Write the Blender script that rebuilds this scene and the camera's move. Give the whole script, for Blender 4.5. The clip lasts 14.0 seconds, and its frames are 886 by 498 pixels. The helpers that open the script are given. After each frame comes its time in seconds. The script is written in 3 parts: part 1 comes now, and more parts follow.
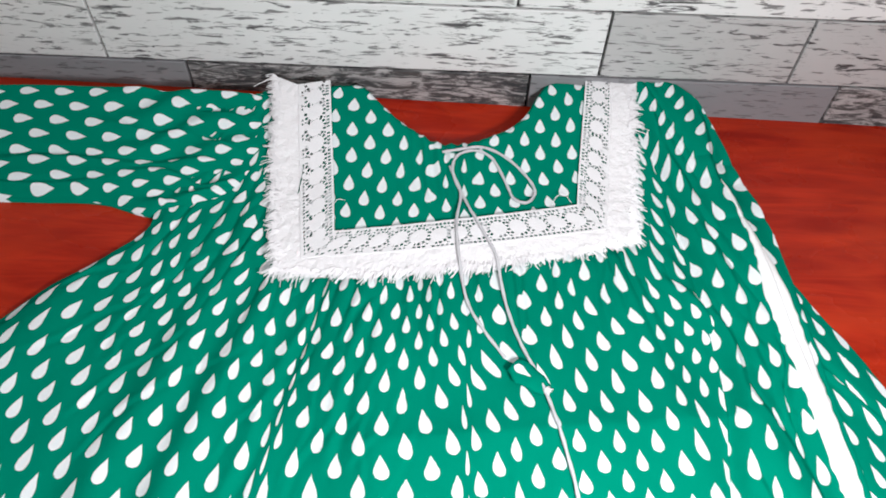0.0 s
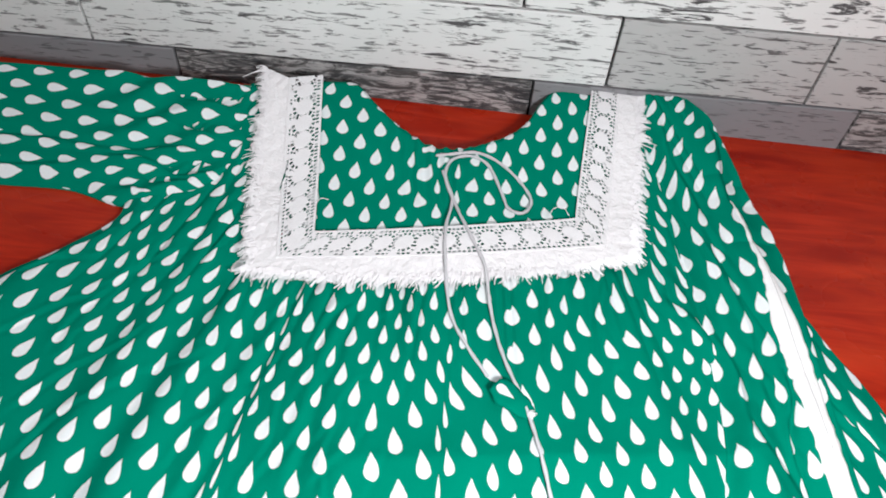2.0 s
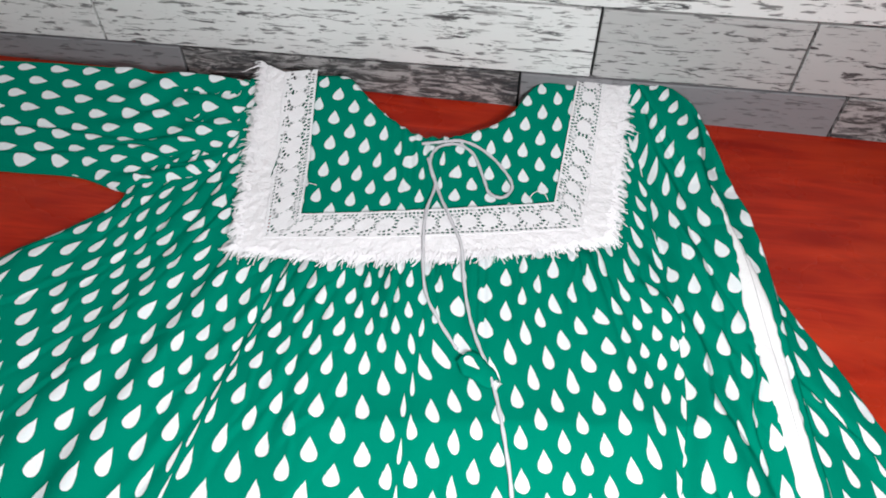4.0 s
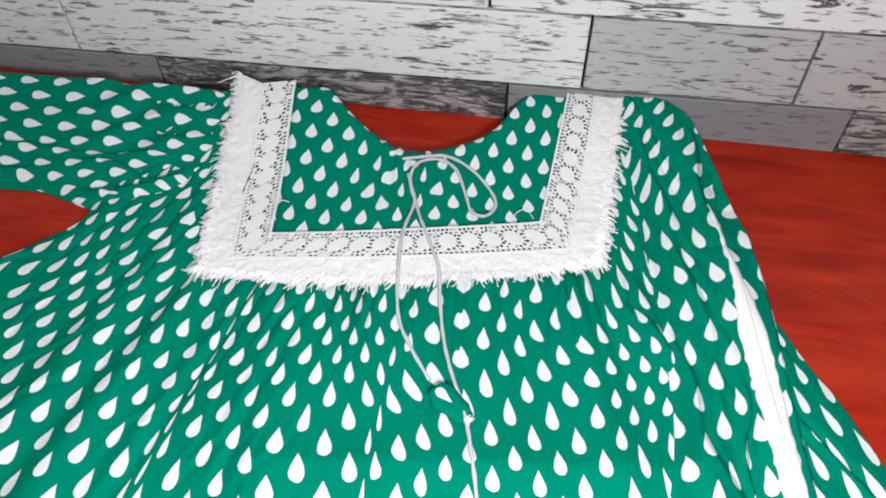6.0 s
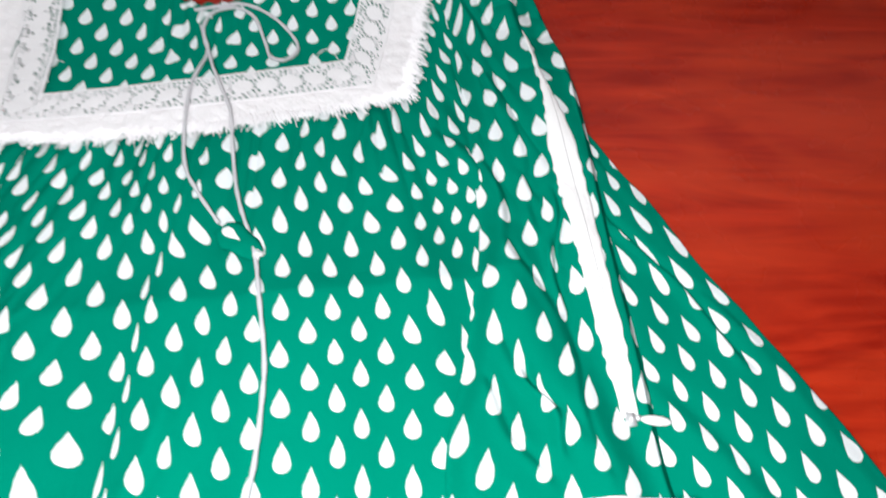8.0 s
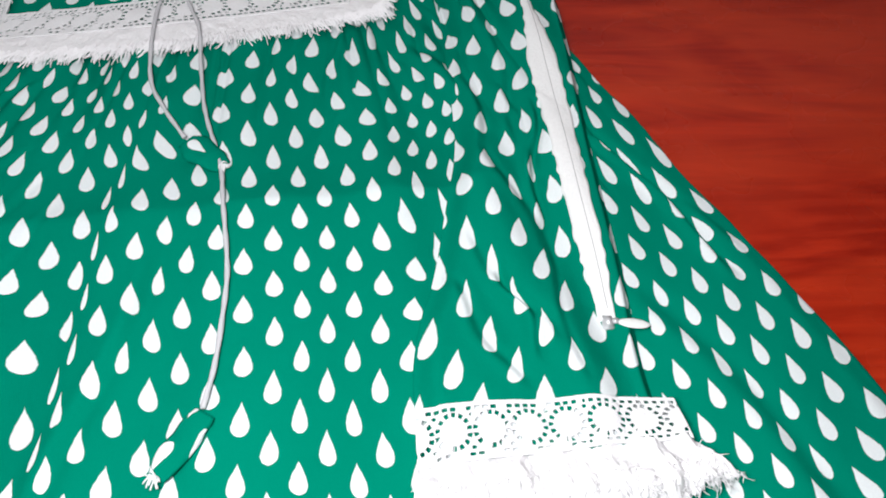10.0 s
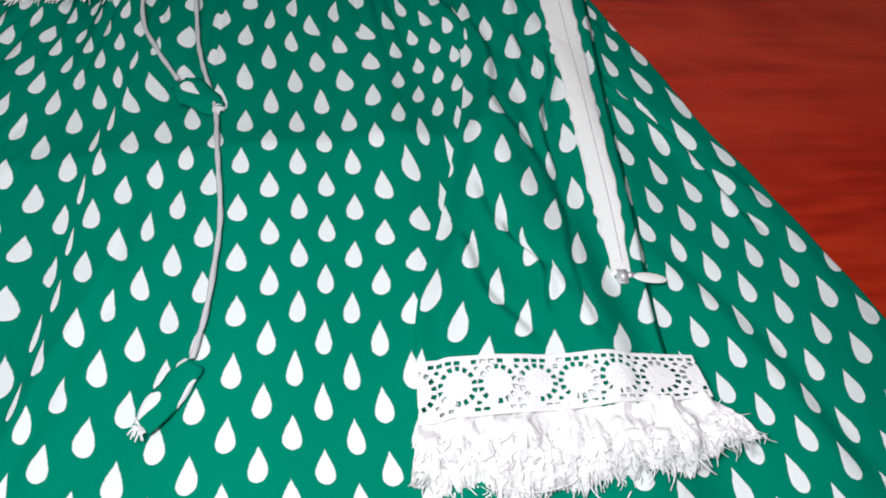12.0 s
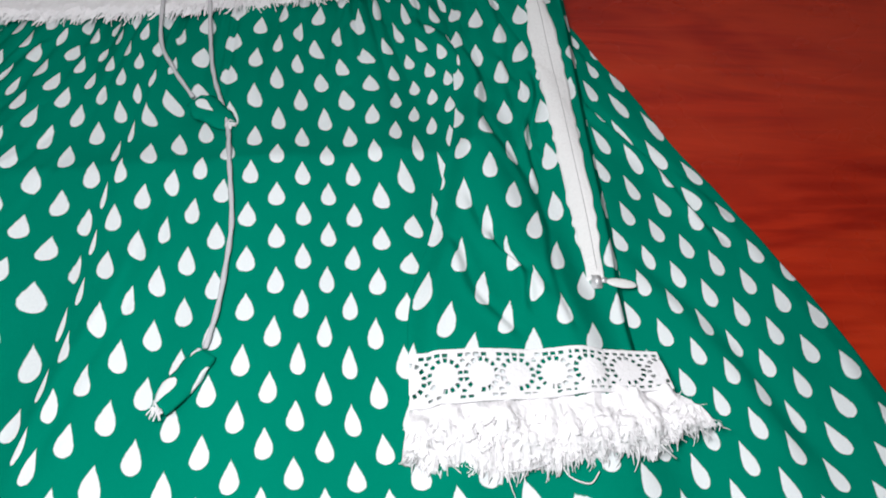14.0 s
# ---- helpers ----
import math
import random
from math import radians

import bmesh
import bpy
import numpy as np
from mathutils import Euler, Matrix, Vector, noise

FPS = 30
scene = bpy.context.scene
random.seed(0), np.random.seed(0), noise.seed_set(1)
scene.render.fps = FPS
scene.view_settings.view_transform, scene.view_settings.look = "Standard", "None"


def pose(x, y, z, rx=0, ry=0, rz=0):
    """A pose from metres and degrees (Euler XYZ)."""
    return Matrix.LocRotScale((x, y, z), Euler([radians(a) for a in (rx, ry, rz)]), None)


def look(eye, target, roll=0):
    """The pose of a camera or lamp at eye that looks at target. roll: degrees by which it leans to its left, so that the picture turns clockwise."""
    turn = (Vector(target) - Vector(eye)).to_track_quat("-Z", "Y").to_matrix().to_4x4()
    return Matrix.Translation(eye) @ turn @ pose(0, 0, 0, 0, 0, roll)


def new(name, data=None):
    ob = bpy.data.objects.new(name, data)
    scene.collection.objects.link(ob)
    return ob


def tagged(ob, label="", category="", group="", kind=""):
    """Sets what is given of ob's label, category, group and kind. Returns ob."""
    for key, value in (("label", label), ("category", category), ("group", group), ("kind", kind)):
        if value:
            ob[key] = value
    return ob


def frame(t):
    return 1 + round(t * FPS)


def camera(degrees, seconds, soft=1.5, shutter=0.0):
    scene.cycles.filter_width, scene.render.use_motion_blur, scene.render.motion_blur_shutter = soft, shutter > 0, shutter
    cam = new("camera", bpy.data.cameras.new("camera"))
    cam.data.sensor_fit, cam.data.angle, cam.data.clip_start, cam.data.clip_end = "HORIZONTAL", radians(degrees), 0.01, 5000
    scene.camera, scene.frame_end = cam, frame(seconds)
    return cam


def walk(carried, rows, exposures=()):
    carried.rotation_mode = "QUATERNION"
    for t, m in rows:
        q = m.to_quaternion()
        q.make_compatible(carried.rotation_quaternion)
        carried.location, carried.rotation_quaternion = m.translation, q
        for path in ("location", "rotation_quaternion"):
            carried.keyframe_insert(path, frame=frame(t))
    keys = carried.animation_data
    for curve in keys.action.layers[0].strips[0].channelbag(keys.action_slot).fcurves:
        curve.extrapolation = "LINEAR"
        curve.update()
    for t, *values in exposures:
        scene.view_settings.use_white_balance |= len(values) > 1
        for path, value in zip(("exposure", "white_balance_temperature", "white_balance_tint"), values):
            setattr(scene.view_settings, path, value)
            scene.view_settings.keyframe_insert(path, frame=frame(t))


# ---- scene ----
cam = camera(62.4, 14.0, soft=1.8, shutter=0.5)
PATH = [
    (0, (0.043, 0.037, 1.285), (0.155, 1.249, -0.302), 4.1),
    (0.5, (0.044, 0.061, 1.266), (0.131, 1.261, -0.332), 3.8),
    (1, (0.049, 0.072, 1.258), (0.119, 1.266, -0.345), 3.1),
    (1.5, (0.053, 0.072, 1.251), (0.157, 1.297, -0.327), 4.3),
    (2, (0.062, 0.053, 1.244), (0.157, 1.315, -0.305), 6.5),
    (2.5, (0.083, 0.03, 1.249), (0.15, 1.302, -0.294), 5.0),
    (3, (0.096, 0.01, 1.255), (0.135, 1.307, -0.268), 5.1),
    (3.2, (0.103, 0.013, 1.256), (0.091, 1.318, -0.26), 3.3),
    (5.3, (0.142, 0.021, 1.225), (0.105, 1.284, -0.325), 1.6),
    (5.5, (0.147, 0.03, 1.231), (0.107, 1.316, -0.3), 2.0),
    (6, (0.151, 0.051, 1.227), (0.076, 1.355, -0.288), 1.1),
    (6.5, (0.162, 0.04, 1.229), (0.14, 1.35, -0.282), 2.2),
    (7, (0.18, 0.022, 1.219), (0.175, 1.327, -0.296), 2.4),
    (7.5, (0.218, 0.002, 1.184), (0.337, 1.29, -0.341), 3.9),
    (8, (0.247, 0.007, 1.143), (0.368, 1.212, -0.449), 2.4),
    (8.2, (0.256, 0.008, 1.128), (0.385, 1.188, -0.482), 2.5),
    (10.3, (0.266, -0.024, 1.091), (0.369, 1.15, -0.525), 1.3),
    (10.5, (0.262, -0.023, 1.081), (0.359, 1.111, -0.564), 1.8),
    (11, (0.259, -0.017, 1.071), (0.353, 1.084, -0.596), 2.0),
    (11.5, (0.266, -0.015, 1.072), (0.363, 1.096, -0.588), 1.8),
    (12, (0.266, -0.021, 1.075), (0.356, 1.103, -0.577), 1.8),
    (12.5, (0.266, -0.02, 1.081), (0.352, 1.11, -0.567), 1.7),
    (13, (0.265, -0.026, 1.09), (0.345, 1.13, -0.54), 1.4),
    (13.5, (0.268, -0.036, 1.104), (0.386, 1.139, -0.51), 3.5),
    (14, (0.265, -0.049, 1.101), (0.376, 1.12, -0.518), 3.4),
]
EXPOSURES = [(0, 0.88), (3, 0.78), (6.5, 0.75), (8, 0.75), (10.3, 0.16), (11, -0.07), (14, -0.02)]
walk(cam, [(t, look(eye, target, roll)) for t, eye, target, roll in PATH], EXPOSURES)

# ---- light ----
world = bpy.data.worlds.new("world")
scene.world = world
world.use_nodes = True
world.node_tree.nodes["Background"].inputs[0].default_value = (0.9, 0.95, 1.0, 1)
world.node_tree.nodes["Background"].inputs[1].default_value = 0.05

# dim fill from above left, added for ambient; no such lamp is in view
LAMP_AT = (-0.35, -0.15, 2.36)
lamp_data = bpy.data.lights.new("unseen_ceiling_fill", "AREA")
lamp_data.shape, lamp_data.size, lamp_data.energy, lamp_data.color = "DISK", 0.34, 4.0, (0.98, 0.98, 1.0)
lamp_ob = new("unseen_ceiling_fill", lamp_data)
lamp_ob.matrix_world = look(LAMP_AT, (0.12, 0.3, 0.75))

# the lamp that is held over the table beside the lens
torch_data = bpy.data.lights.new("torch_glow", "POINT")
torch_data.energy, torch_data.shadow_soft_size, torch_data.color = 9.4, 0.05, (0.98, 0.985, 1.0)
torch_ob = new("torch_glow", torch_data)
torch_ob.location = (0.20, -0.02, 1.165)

TABLE_Z = 0.75
WALL_YAW = -3.97
WALL_Y = 0.6576


# ---- node helpers ----
class Nodes:
    """A short way to write node trees."""

    def __init__(self, name):
        self.mat = bpy.data.materials.new(name)
        self.mat.use_nodes = True
        self.tree = self.mat.node_tree
        self.bsdf = self.tree.nodes["Principled BSDF"]

    def node(self, kind, **sockets):
        n = self.tree.nodes.new(kind)
        return n

    def link(self, value, socket):
        if isinstance(value, bpy.types.NodeSocket):
            self.tree.links.new(value, socket)
        else:
            socket.default_value = value

    def math(self, op, a, b=0.0, c=0.0, clamp=False):
        n = self.node("ShaderNodeMath")
        n.operation, n.use_clamp = op, clamp
        for value, socket in zip((a, b, c), n.inputs):
            self.link(value, socket)
        return n.outputs[0]

    def step(self, x, lo, hi, a=0.0, b=1.0):
        n = self.node("ShaderNodeMapRange")
        n.interpolation_type = "SMOOTHSTEP"
        for value, socket in zip((x, lo, hi, a, b), n.inputs):
            self.link(value, socket)
        return n.outputs[0]

    def mix(self, f, a, b):
        n = self.node("ShaderNodeMix")
        n.data_type = "RGBA"
        self.link(f, n.inputs[0])
        for value, socket in ((a, n.inputs[6]), (b, n.inputs[7])):
            self.link((*value, 1) if isinstance(value, tuple) else value, socket)
        return n.outputs[2]

    def noise(self, vec, scale, detail=4.0, rough=0.55, distort=0.0):
        n = self.node("ShaderNodeTexNoise")
        self.link(vec, n.inputs["Vector"])
        n.inputs["Scale"].default_value, n.inputs["Detail"].default_value = scale, detail
        n.inputs["Roughness"].default_value, n.inputs["Distortion"].default_value = rough, distort
        return n.outputs[0]

    def coords(self, which="Object"):
        return self.node("ShaderNodeTexCoord").outputs[which]

    def scaled(self, vec, scale, offset=None):
        n = self.node("ShaderNodeMapping")
        self.link(vec, n.inputs[0])
        n.inputs["Scale"].default_value = scale
        if offset is not None:
            self.link(offset, n.inputs["Location"])
        return n.outputs[0]

    def random3(self):
        r = self.node("ShaderNodeObjectInfo").outputs["Random"]
        c = self.node("ShaderNodeCombineXYZ")
        for k, f in enumerate((37.0, 53.0, 71.0)):
            self.link(self.math("MULTIPLY", r, f), c.inputs[k])
        return r, c.outputs[0]

    def bump(self, height, strength, distance):
        n = self.node("ShaderNodeBump")
        n.inputs["Strength"].default_value, n.inputs["Distance"].default_value = strength, distance
        self.link(height, n.inputs["Height"])
        self.link(n.outputs[0], self.bsdf.inputs["Normal"])

    def done(self, colour=None, rough=None, **rest):
        if colour is not None:
            self.link((*colour, 1) if isinstance(colour, tuple) else colour, self.bsdf.inputs["Base Color"])
        if rough is not None:
            self.link(rough, self.bsdf.inputs["Roughness"])
        for key, value in rest.items():
            self.link(value, self.bsdf.inputs[key.replace("_", " ")])
        return self.mat


COL, PERIOD = 0.0326, 0.0325      # the print's repeat across and along the cloth


def printed_cotton():
    n = Nodes("printed_green_cotton")
    uv = n.node("ShaderNodeUVMap")
    uv.uv_map = "print"
    sep = n.node("ShaderNodeSeparateXYZ")
    n.link(uv.outputs[0], sep.inputs[0])
    wob = n.noise(uv.outputs[0], 420, 2)
    wob2 = n.noise(uv.outputs[0], 55, 2)
    u = n.math("ADD", sep.outputs[0], n.math("MULTIPLY_ADD", wob2, 0.0018, -0.0009))
    v = n.math("ADD", sep.outputs[1], n.math("MULTIPLY_ADD", n.noise(uv.outputs[0], 48, 2), 0.0018, -0.0009))
    mask = None
    for half in (0.0, 0.5):
        fx = n.math("MULTIPLY", n.math("SUBTRACT", n.math("FRACT", n.math("MULTIPLY_ADD", u, 1 / COL, half + 0.5)), 0.5), COL)
        fy = n.math("MULTIPLY", n.math("SUBTRACT", n.math("FRACT", n.math("MULTIPLY_ADD", v, 1 / PERIOD, half + 0.5)), 0.5), PERIOD)
        t = n.math("MULTIPLY_ADD", fy, 1 / 0.0200, 0.47, clamp=True)
        w = n.math("MULTIPLY", n.math("SQRT", t), n.math("POWER", n.math("SUBTRACT", 1.0, t), 1.38))
        w = n.math("MULTIPLY", w, 0.0160)
        edge = n.math("SUBTRACT", w, n.math("ABSOLUTE", fx))
        edge = n.math("ADD", edge, n.math("MULTIPLY_ADD", wob, 0.0010, -0.0010))
        m = n.step(edge, -0.0003, 0.0004)
        mask = m if mask is None else n.math("MAXIMUM", mask, m)
    tone = n.noise(n.coords(), 9, 3)
    fine = n.noise(uv.outputs[0], 900, 2)
    green = n.mix(tone, (0.0001, 0.150, 0.095), (0.0001, 0.208, 0.137))
    green = n.mix(n.math("MULTIPLY", fine, 0.35), green, (0.0001, 0.25, 0.155))
    white = n.mix(fine, (0.68, 0.72, 0.74), (0.81, 0.85, 0.86))
    col = n.mix(mask, green, white)
    weave = n.node("ShaderNodeTexWave")
    weave.inputs["Scale"].default_value = 420
    n.link(uv.outputs[0], weave.inputs[0])
    weave2 = n.node("ShaderNodeTexWave")
    weave2.bands_direction = "Y"
    weave2.inputs["Scale"].default_value = 420
    n.link(uv.outputs[0], weave2.inputs[0])
    crease = n.noise(n.coords(), 60, 3, 0.6, 0.6)
    h = n.math("MULTIPLY_ADD", n.math("ADD", weave.outputs[1], weave2.outputs[1]), 0.06, crease)
    n.bump(h, 0.35, 0.0025)
    return n.done(col, 0.95, Specular_IOR_Level=0.0)


def white_cotton(name, tint=(0.84, 0.83, 0.83), scale=700.0):
    n = Nodes(name)
    fine = n.noise(n.coords(), scale, 3)
    broad = n.noise(n.coords(), 25, 3)
    dark = tuple(c * 0.86 for c in tint)
    col = n.mix(fine, dark, tint)
    col = n.mix(n.math("MULTIPLY", broad, 0.25), col, (0.80, 0.78, 0.80))
    n.bump(fine, 0.5, 0.0012)
    return n.done(col, 0.9, Specular_IOR_Level=0.2)


def red_wood():
    n = Nodes("red_stained_wood")
    at = n.coords()
    grain = n.noise(n.scaled(at, (1.5, 12, 12)), 3.0, 7, 0.58, 2.2)
    fine = n.noise(n.scaled(at, (4, 120, 120)), 3.0, 4, 0.6, 0.6)
    broad = n.noise(n.scaled(at, (1.6, 4, 4)), 2.4, 3, 0.55, 1.0)
    col = n.mix(n.step(grain, 0.30, 0.74), (0.27, 0.009, 0.0025), (0.46, 0.026, 0.007))
    col = n.mix(n.math("MULTIPLY", n.step(fine, 0.5, 0.75), 0.30), col, (0.20, 0.012, 0.005))
    col = n.mix(n.math("MULTIPLY", n.step(broad, 0.42, 0.62), 0.55), col, (0.52, 0.040, 0.010))
    n.bump(fine, 0.12, 0.0008)
    rough = n.math("MULTIPLY_ADD", n.noise(at, 14, 3), 0.16, 0.20)
    return n.done(col, rough, Specular_IOR_Level=0.22)


def plank_paint(name, light, dark, lo, hi, mottled):
    n = Nodes(name)
    rnd, shift = n.random3()
    at = n.coords()
    streak = n.noise(n.scaled(at, (7, 48, 48), shift), 2.4, 6, 0.66, 1.1)
    speck = n.noise(n.scaled(at, (16, 110, 110), shift), 2.6, 3, 0.6, 0.5)
    cloud = n.noise(n.scaled(at, (3, 7, 7), shift), 2.0, 3)
    m = n.math("MULTIPLY", n.step(streak, lo, hi), n.step(cloud, 0.30, 0.50))
    m2 = n.math("MULTIPLY", n.step(speck, 0.57, 0.64), 0.8)
    m = n.math("MAXIMUM", m, m2)
    base = n.mix(cloud, tuple(c * 0.86 for c in light), light)
    base = n.mix(n.math("MULTIPLY", rnd, 0.25), base, tuple(c * 0.8 for c in light))
    if mottled:
        base = n.mix(n.step(n.noise(n.scaled(at, (10, 40, 40), shift), 3, 5, 0.7, 1.0), 0.42, 0.56), tuple(c * 0.16 for c in light), base)
    col = n.mix(m, base, dark)
    n.bump(n.math("MULTIPLY_ADD", m, -0.6, streak), 0.25, 0.0012)
    return n.done(col, 0.62, Specular_IOR_Level=0.35)


def plain(name, colour, rough, amount=0.12, scale=30.0, **rest):
    n = Nodes(name)
    f = n.noise(n.coords(), scale, 4)
    col = n.mix(f, tuple(c * (1 - amount) for c in colour), tuple(min(1, c * (1 + amount)) for c in colour))
    n.bump(f, 0.1, 0.001)
    return n.done(col, rough, **rest)


COTTON = printed_cotton()
LACE = white_cotton("white_crochet_lace", (0.88, 0.87, 0.89))
FRAYED = white_cotton("white_frayed_cloth", (0.90, 0.88, 0.90), 500)
CORD = white_cotton("white_twisted_cord", (0.58, 0.57, 0.60), 900)
TAPE = white_cotton("white_zip_tape", (0.90, 0.89, 0.89), 600)
WOOD = red_wood()
WHITE_PLANK = plank_paint("whitewashed_plank", (0.80, 0.79, 0.79), (0.07, 0.066, 0.07), 0.57, 0.63, False)
# the whitewashed plank again, with the light's falloff put into its colour
DIMMED_PLANK = plank_paint("dimmed_whitewashed_plank", (0.50, 0.49, 0.49), (0.06, 0.057, 0.06), 0.57, 0.63, False)
GREY_PLANK = plank_paint("grey_plank", (0.27, 0.265, 0.28), (0.10, 0.10, 0.105), 0.62, 0.72, False)
WORN_PLANK = plank_paint("weathered_plank", (0.45, 0.43, 0.43), (0.04, 0.04, 0.045), 0.48, 0.56, True)
JOINT = plain("dark_joint", (0.010, 0.010, 0.011), 0.9)
PAINT = plain("wall_paint", (0.60, 0.60, 0.60), 0.85, 0.05)
CEILING_PAINT = plain("ceiling_paint", (0.78, 0.78, 0.77), 0.9, 0.04)
FLOOR_TILE = plain("floor_screed", (0.33, 0.30, 0.27), 0.6, 0.2, 12)
METAL = plain("zip_metal", (0.74, 0.74, 0.76), 0.35, 0.1, 300, Metallic=0.45)
ENAMEL = plain("white_enamel", (0.80, 0.80, 0.79), 0.4, 0.04)
THREAD = plain("grey_thread", (0.42, 0.41, 0.42), 0.9)


# ---- mesh helpers ----
def solid(name, bm, material, parent=None, smooth=False):
    me = bpy.data.meshes.new(name)
    bm.to_mesh(me)
    bm.free()
    me.materials.append(material)
    if smooth:
        me.shade_smooth()
    ob = new(name, me)
    if parent:
        ob.parent = parent
    return ob


def part(name, bm, material, parent, label="", smooth=False):
    return tagged(solid(name, bm, material, parent, smooth), label)


def from_lists(name, verts, faces, material, parent=None, label="", uvs=None, smooth=True):
    me = bpy.data.meshes.new(name)
    me.from_pydata(verts, [], faces)
    me.materials.append(material)
    if uvs is not None:
        layer = me.uv_layers.new(name="print")
        index = np.empty(len(me.loops), dtype=np.int32)
        me.loops.foreach_get("vertex_index", index)
        layer.data.foreach_set("uv", np.asarray(uvs, dtype=np.float32)[index].ravel())
    if smooth:
        me.shade_smooth()
    ob = new(name, me)
    if parent:
        ob.parent = parent
    return tagged(ob, label)


def box(lo, hi, bevel=0.0):
    bm = bmesh.new()
    bmesh.ops.create_cube(bm, size=1)
    for v in bm.verts:
        v.co = Vector([l + (h - l) * (c + 0.5) for l, h, c in zip(lo, hi, v.co)])
    if bevel:
        bmesh.ops.bevel(bm, geom=bm.edges[:], offset=bevel, segments=2, affect="EDGES")
    return bm


def curve_of(points):
    """A smooth function through (key, value) points."""
    keys = [p[0] for p in points]
    if keys[0] > keys[-1]:
        points = points[::-1]
    k = np.array([p[0] for p in points], float)
    w = np.array([p[1] for p in points], float)
    d = np.gradient(w, k)

    def at(q):
        q = np.clip(q, k[0], k[-1])
        i = np.clip(np.searchsorted(k, q) - 1, 0, len(k) - 2)
        h = k[i + 1] - k[i]
        s = (q - k[i]) / h
        return ((2 * s**3 - 3 * s**2 + 1) * w[i] + (s**3 - 2 * s**2 + s) * h * d[i] + (-2 * s**3 + 3 * s**2) * w[i + 1] + (s**3 - s**2) * h * d[i + 1])

    return at


def smooth01(x):
    x = np.clip(x, 0, 1)
    return x * x * (3 - 2 * x)


def nz(x, y, seed=0.0):
    """Noise of two arrays, about -1 to 1."""
    shape = np.shape(x)
    xs, ys = np.ravel(x), np.ravel(y)
    return np.array([noise.noise((a, b, seed)) for a, b in zip(xs, ys)]).reshape(shape)


def lift(y):
    """Height of the cloth where it lies slumped up against the wall."""
    return 0.0075 + 0.025 * smooth01((np.asarray(y) - 0.5) / 0.15)


def sheet(name, X, Y, Z, U, V, material, parent, label="", foot=TABLE_Z + 0.0008, out=0.002):
    """A cloth from grids of places, with its border turned down to the support."""
    rows, cols = X.shape
    verts = [tuple(p) for p in np.stack([X, Y, Z], -1).reshape(-1, 3).tolist()]
    uvs = np.stack([U, V], -1).reshape(-1, 2).tolist()
    faces = []
    for r in range(rows - 1):
        for c in range(cols - 1):
            a = r * cols + c
            faces.append((a, a + cols, a + cols + 1, a + 1))
    ring = [c for c in range(cols)] + [r * cols + cols - 1 for r in range(1, rows)] + [(rows - 1) * cols + c for c in range(cols - 2, -1, -1)] + [r * cols for r in range(rows - 2, 0, -1)]
    centre = (float(X.mean()), float(Y.mean()))
    n0 = len(verts)
    feet = foot if callable(foot) else (lambda x, y: foot)
    for i in ring:
        x, y, z = verts[i]
        d = math.hypot(x - centre[0], y - centre[1]) + 1e-6
        ox, oy = out * (x - centre[0]) / d, out * (y - centre[1]) / d
        verts.append((x + ox, y + oy, min(z - 0.0005, float(feet(x, y)))))
        uvs.append((uvs[i][0] + ox, uvs[i][1] + oy))
    k = len(ring)
    for i in range(k):
        faces.append((ring[i], ring[(i + 1) % k], n0 + (i + 1) % k, n0 + i))
    return from_lists(name, verts, faces, material, parent, label, uvs)


def tube(points, radius, sides=8, twist=0.0):
    """Vertices and faces of a cord along a line of places."""
    pts = [Vector(p) for p in points]
    verts, faces = [], []
    for i, p in enumerate(pts):
        d = (pts[min(i + 1, len(pts) - 1)] - pts[max(i - 1, 0)]).normalized()
        side = d.cross(Vector((0, 0, 1)))
        side = side.normalized() if side.length > 1e-4 else Vector((1, 0, 0))
        up = side.cross(d)
        for s in range(sides):
            a = 2 * math.pi * s / sides
            rr = radius * (1 + (0.16 * math.sin(2 * a + twist * i) if twist else 0))
            verts.append(tuple(p + side * math.cos(a) * rr + up * math.sin(a) * rr))
    for i in range(len(pts) - 1):
        for s in range(sides):
            a, b = i * sides + s, i * sides + (s + 1) % sides
            faces.append((a, b, b + sides, a + sides))
    faces.append(tuple(range(sides))[::-1])
    faces.append(tuple(range(len(verts) - sides, len(verts))))
    return verts, faces


def spline(points, steps):
    """Catmull-Rom line through places."""
    p = [Vector(q) for q in points]
    p = [2 * p[0] - p[1]] + p + [2 * p[-1] - p[-2]]
    out = []
    for i in range(1, len(p) - 2):
        for s in range(steps):
            t = s / steps
            out.append(0.5 * ((2 * p[i]) + (p[i + 1] - p[i - 1]) * t + (2 * p[i - 1] - 5 * p[i] + 4 * p[i + 1] - p[i + 2]) * t * t + (3 * p[i] - p[i - 1] - 3 * p[i + 1] + p[i + 2]) * t**3))
    out.append(p[-2])
    return out


# ---- the room ----
floor = tagged(solid("floor", box((-2.4, -2.6, -0.1), (2.6, 0.95, 0)), FLOOR_TILE), "plain dull brown floor under the table", "floor", kind="structure")
ceiling = tagged(solid("ceiling", box((-2.4, -2.6, 2.45), (2.6, 0.95, 2.55)), CEILING_PAINT), "plain white painted ceiling", "ceiling", kind="structure")
tagged(solid("wall_west", box((-2.5, -2.6, 0), (-2.4, 0.95, 2.45)), PAINT), "plain pale painted wall", "wall", kind="structure")
tagged(solid("wall_east", box((2.6, -2.6, 0), (2.7, 0.95, 2.45)), PAINT), "plain pale painted wall", "wall", kind="structure")
tagged(solid("wall_south", box((-2.4, -2.7, 0), (2.6, -2.6, 2.45)), PAINT), "plain pale painted wall", "wall", kind="structure")

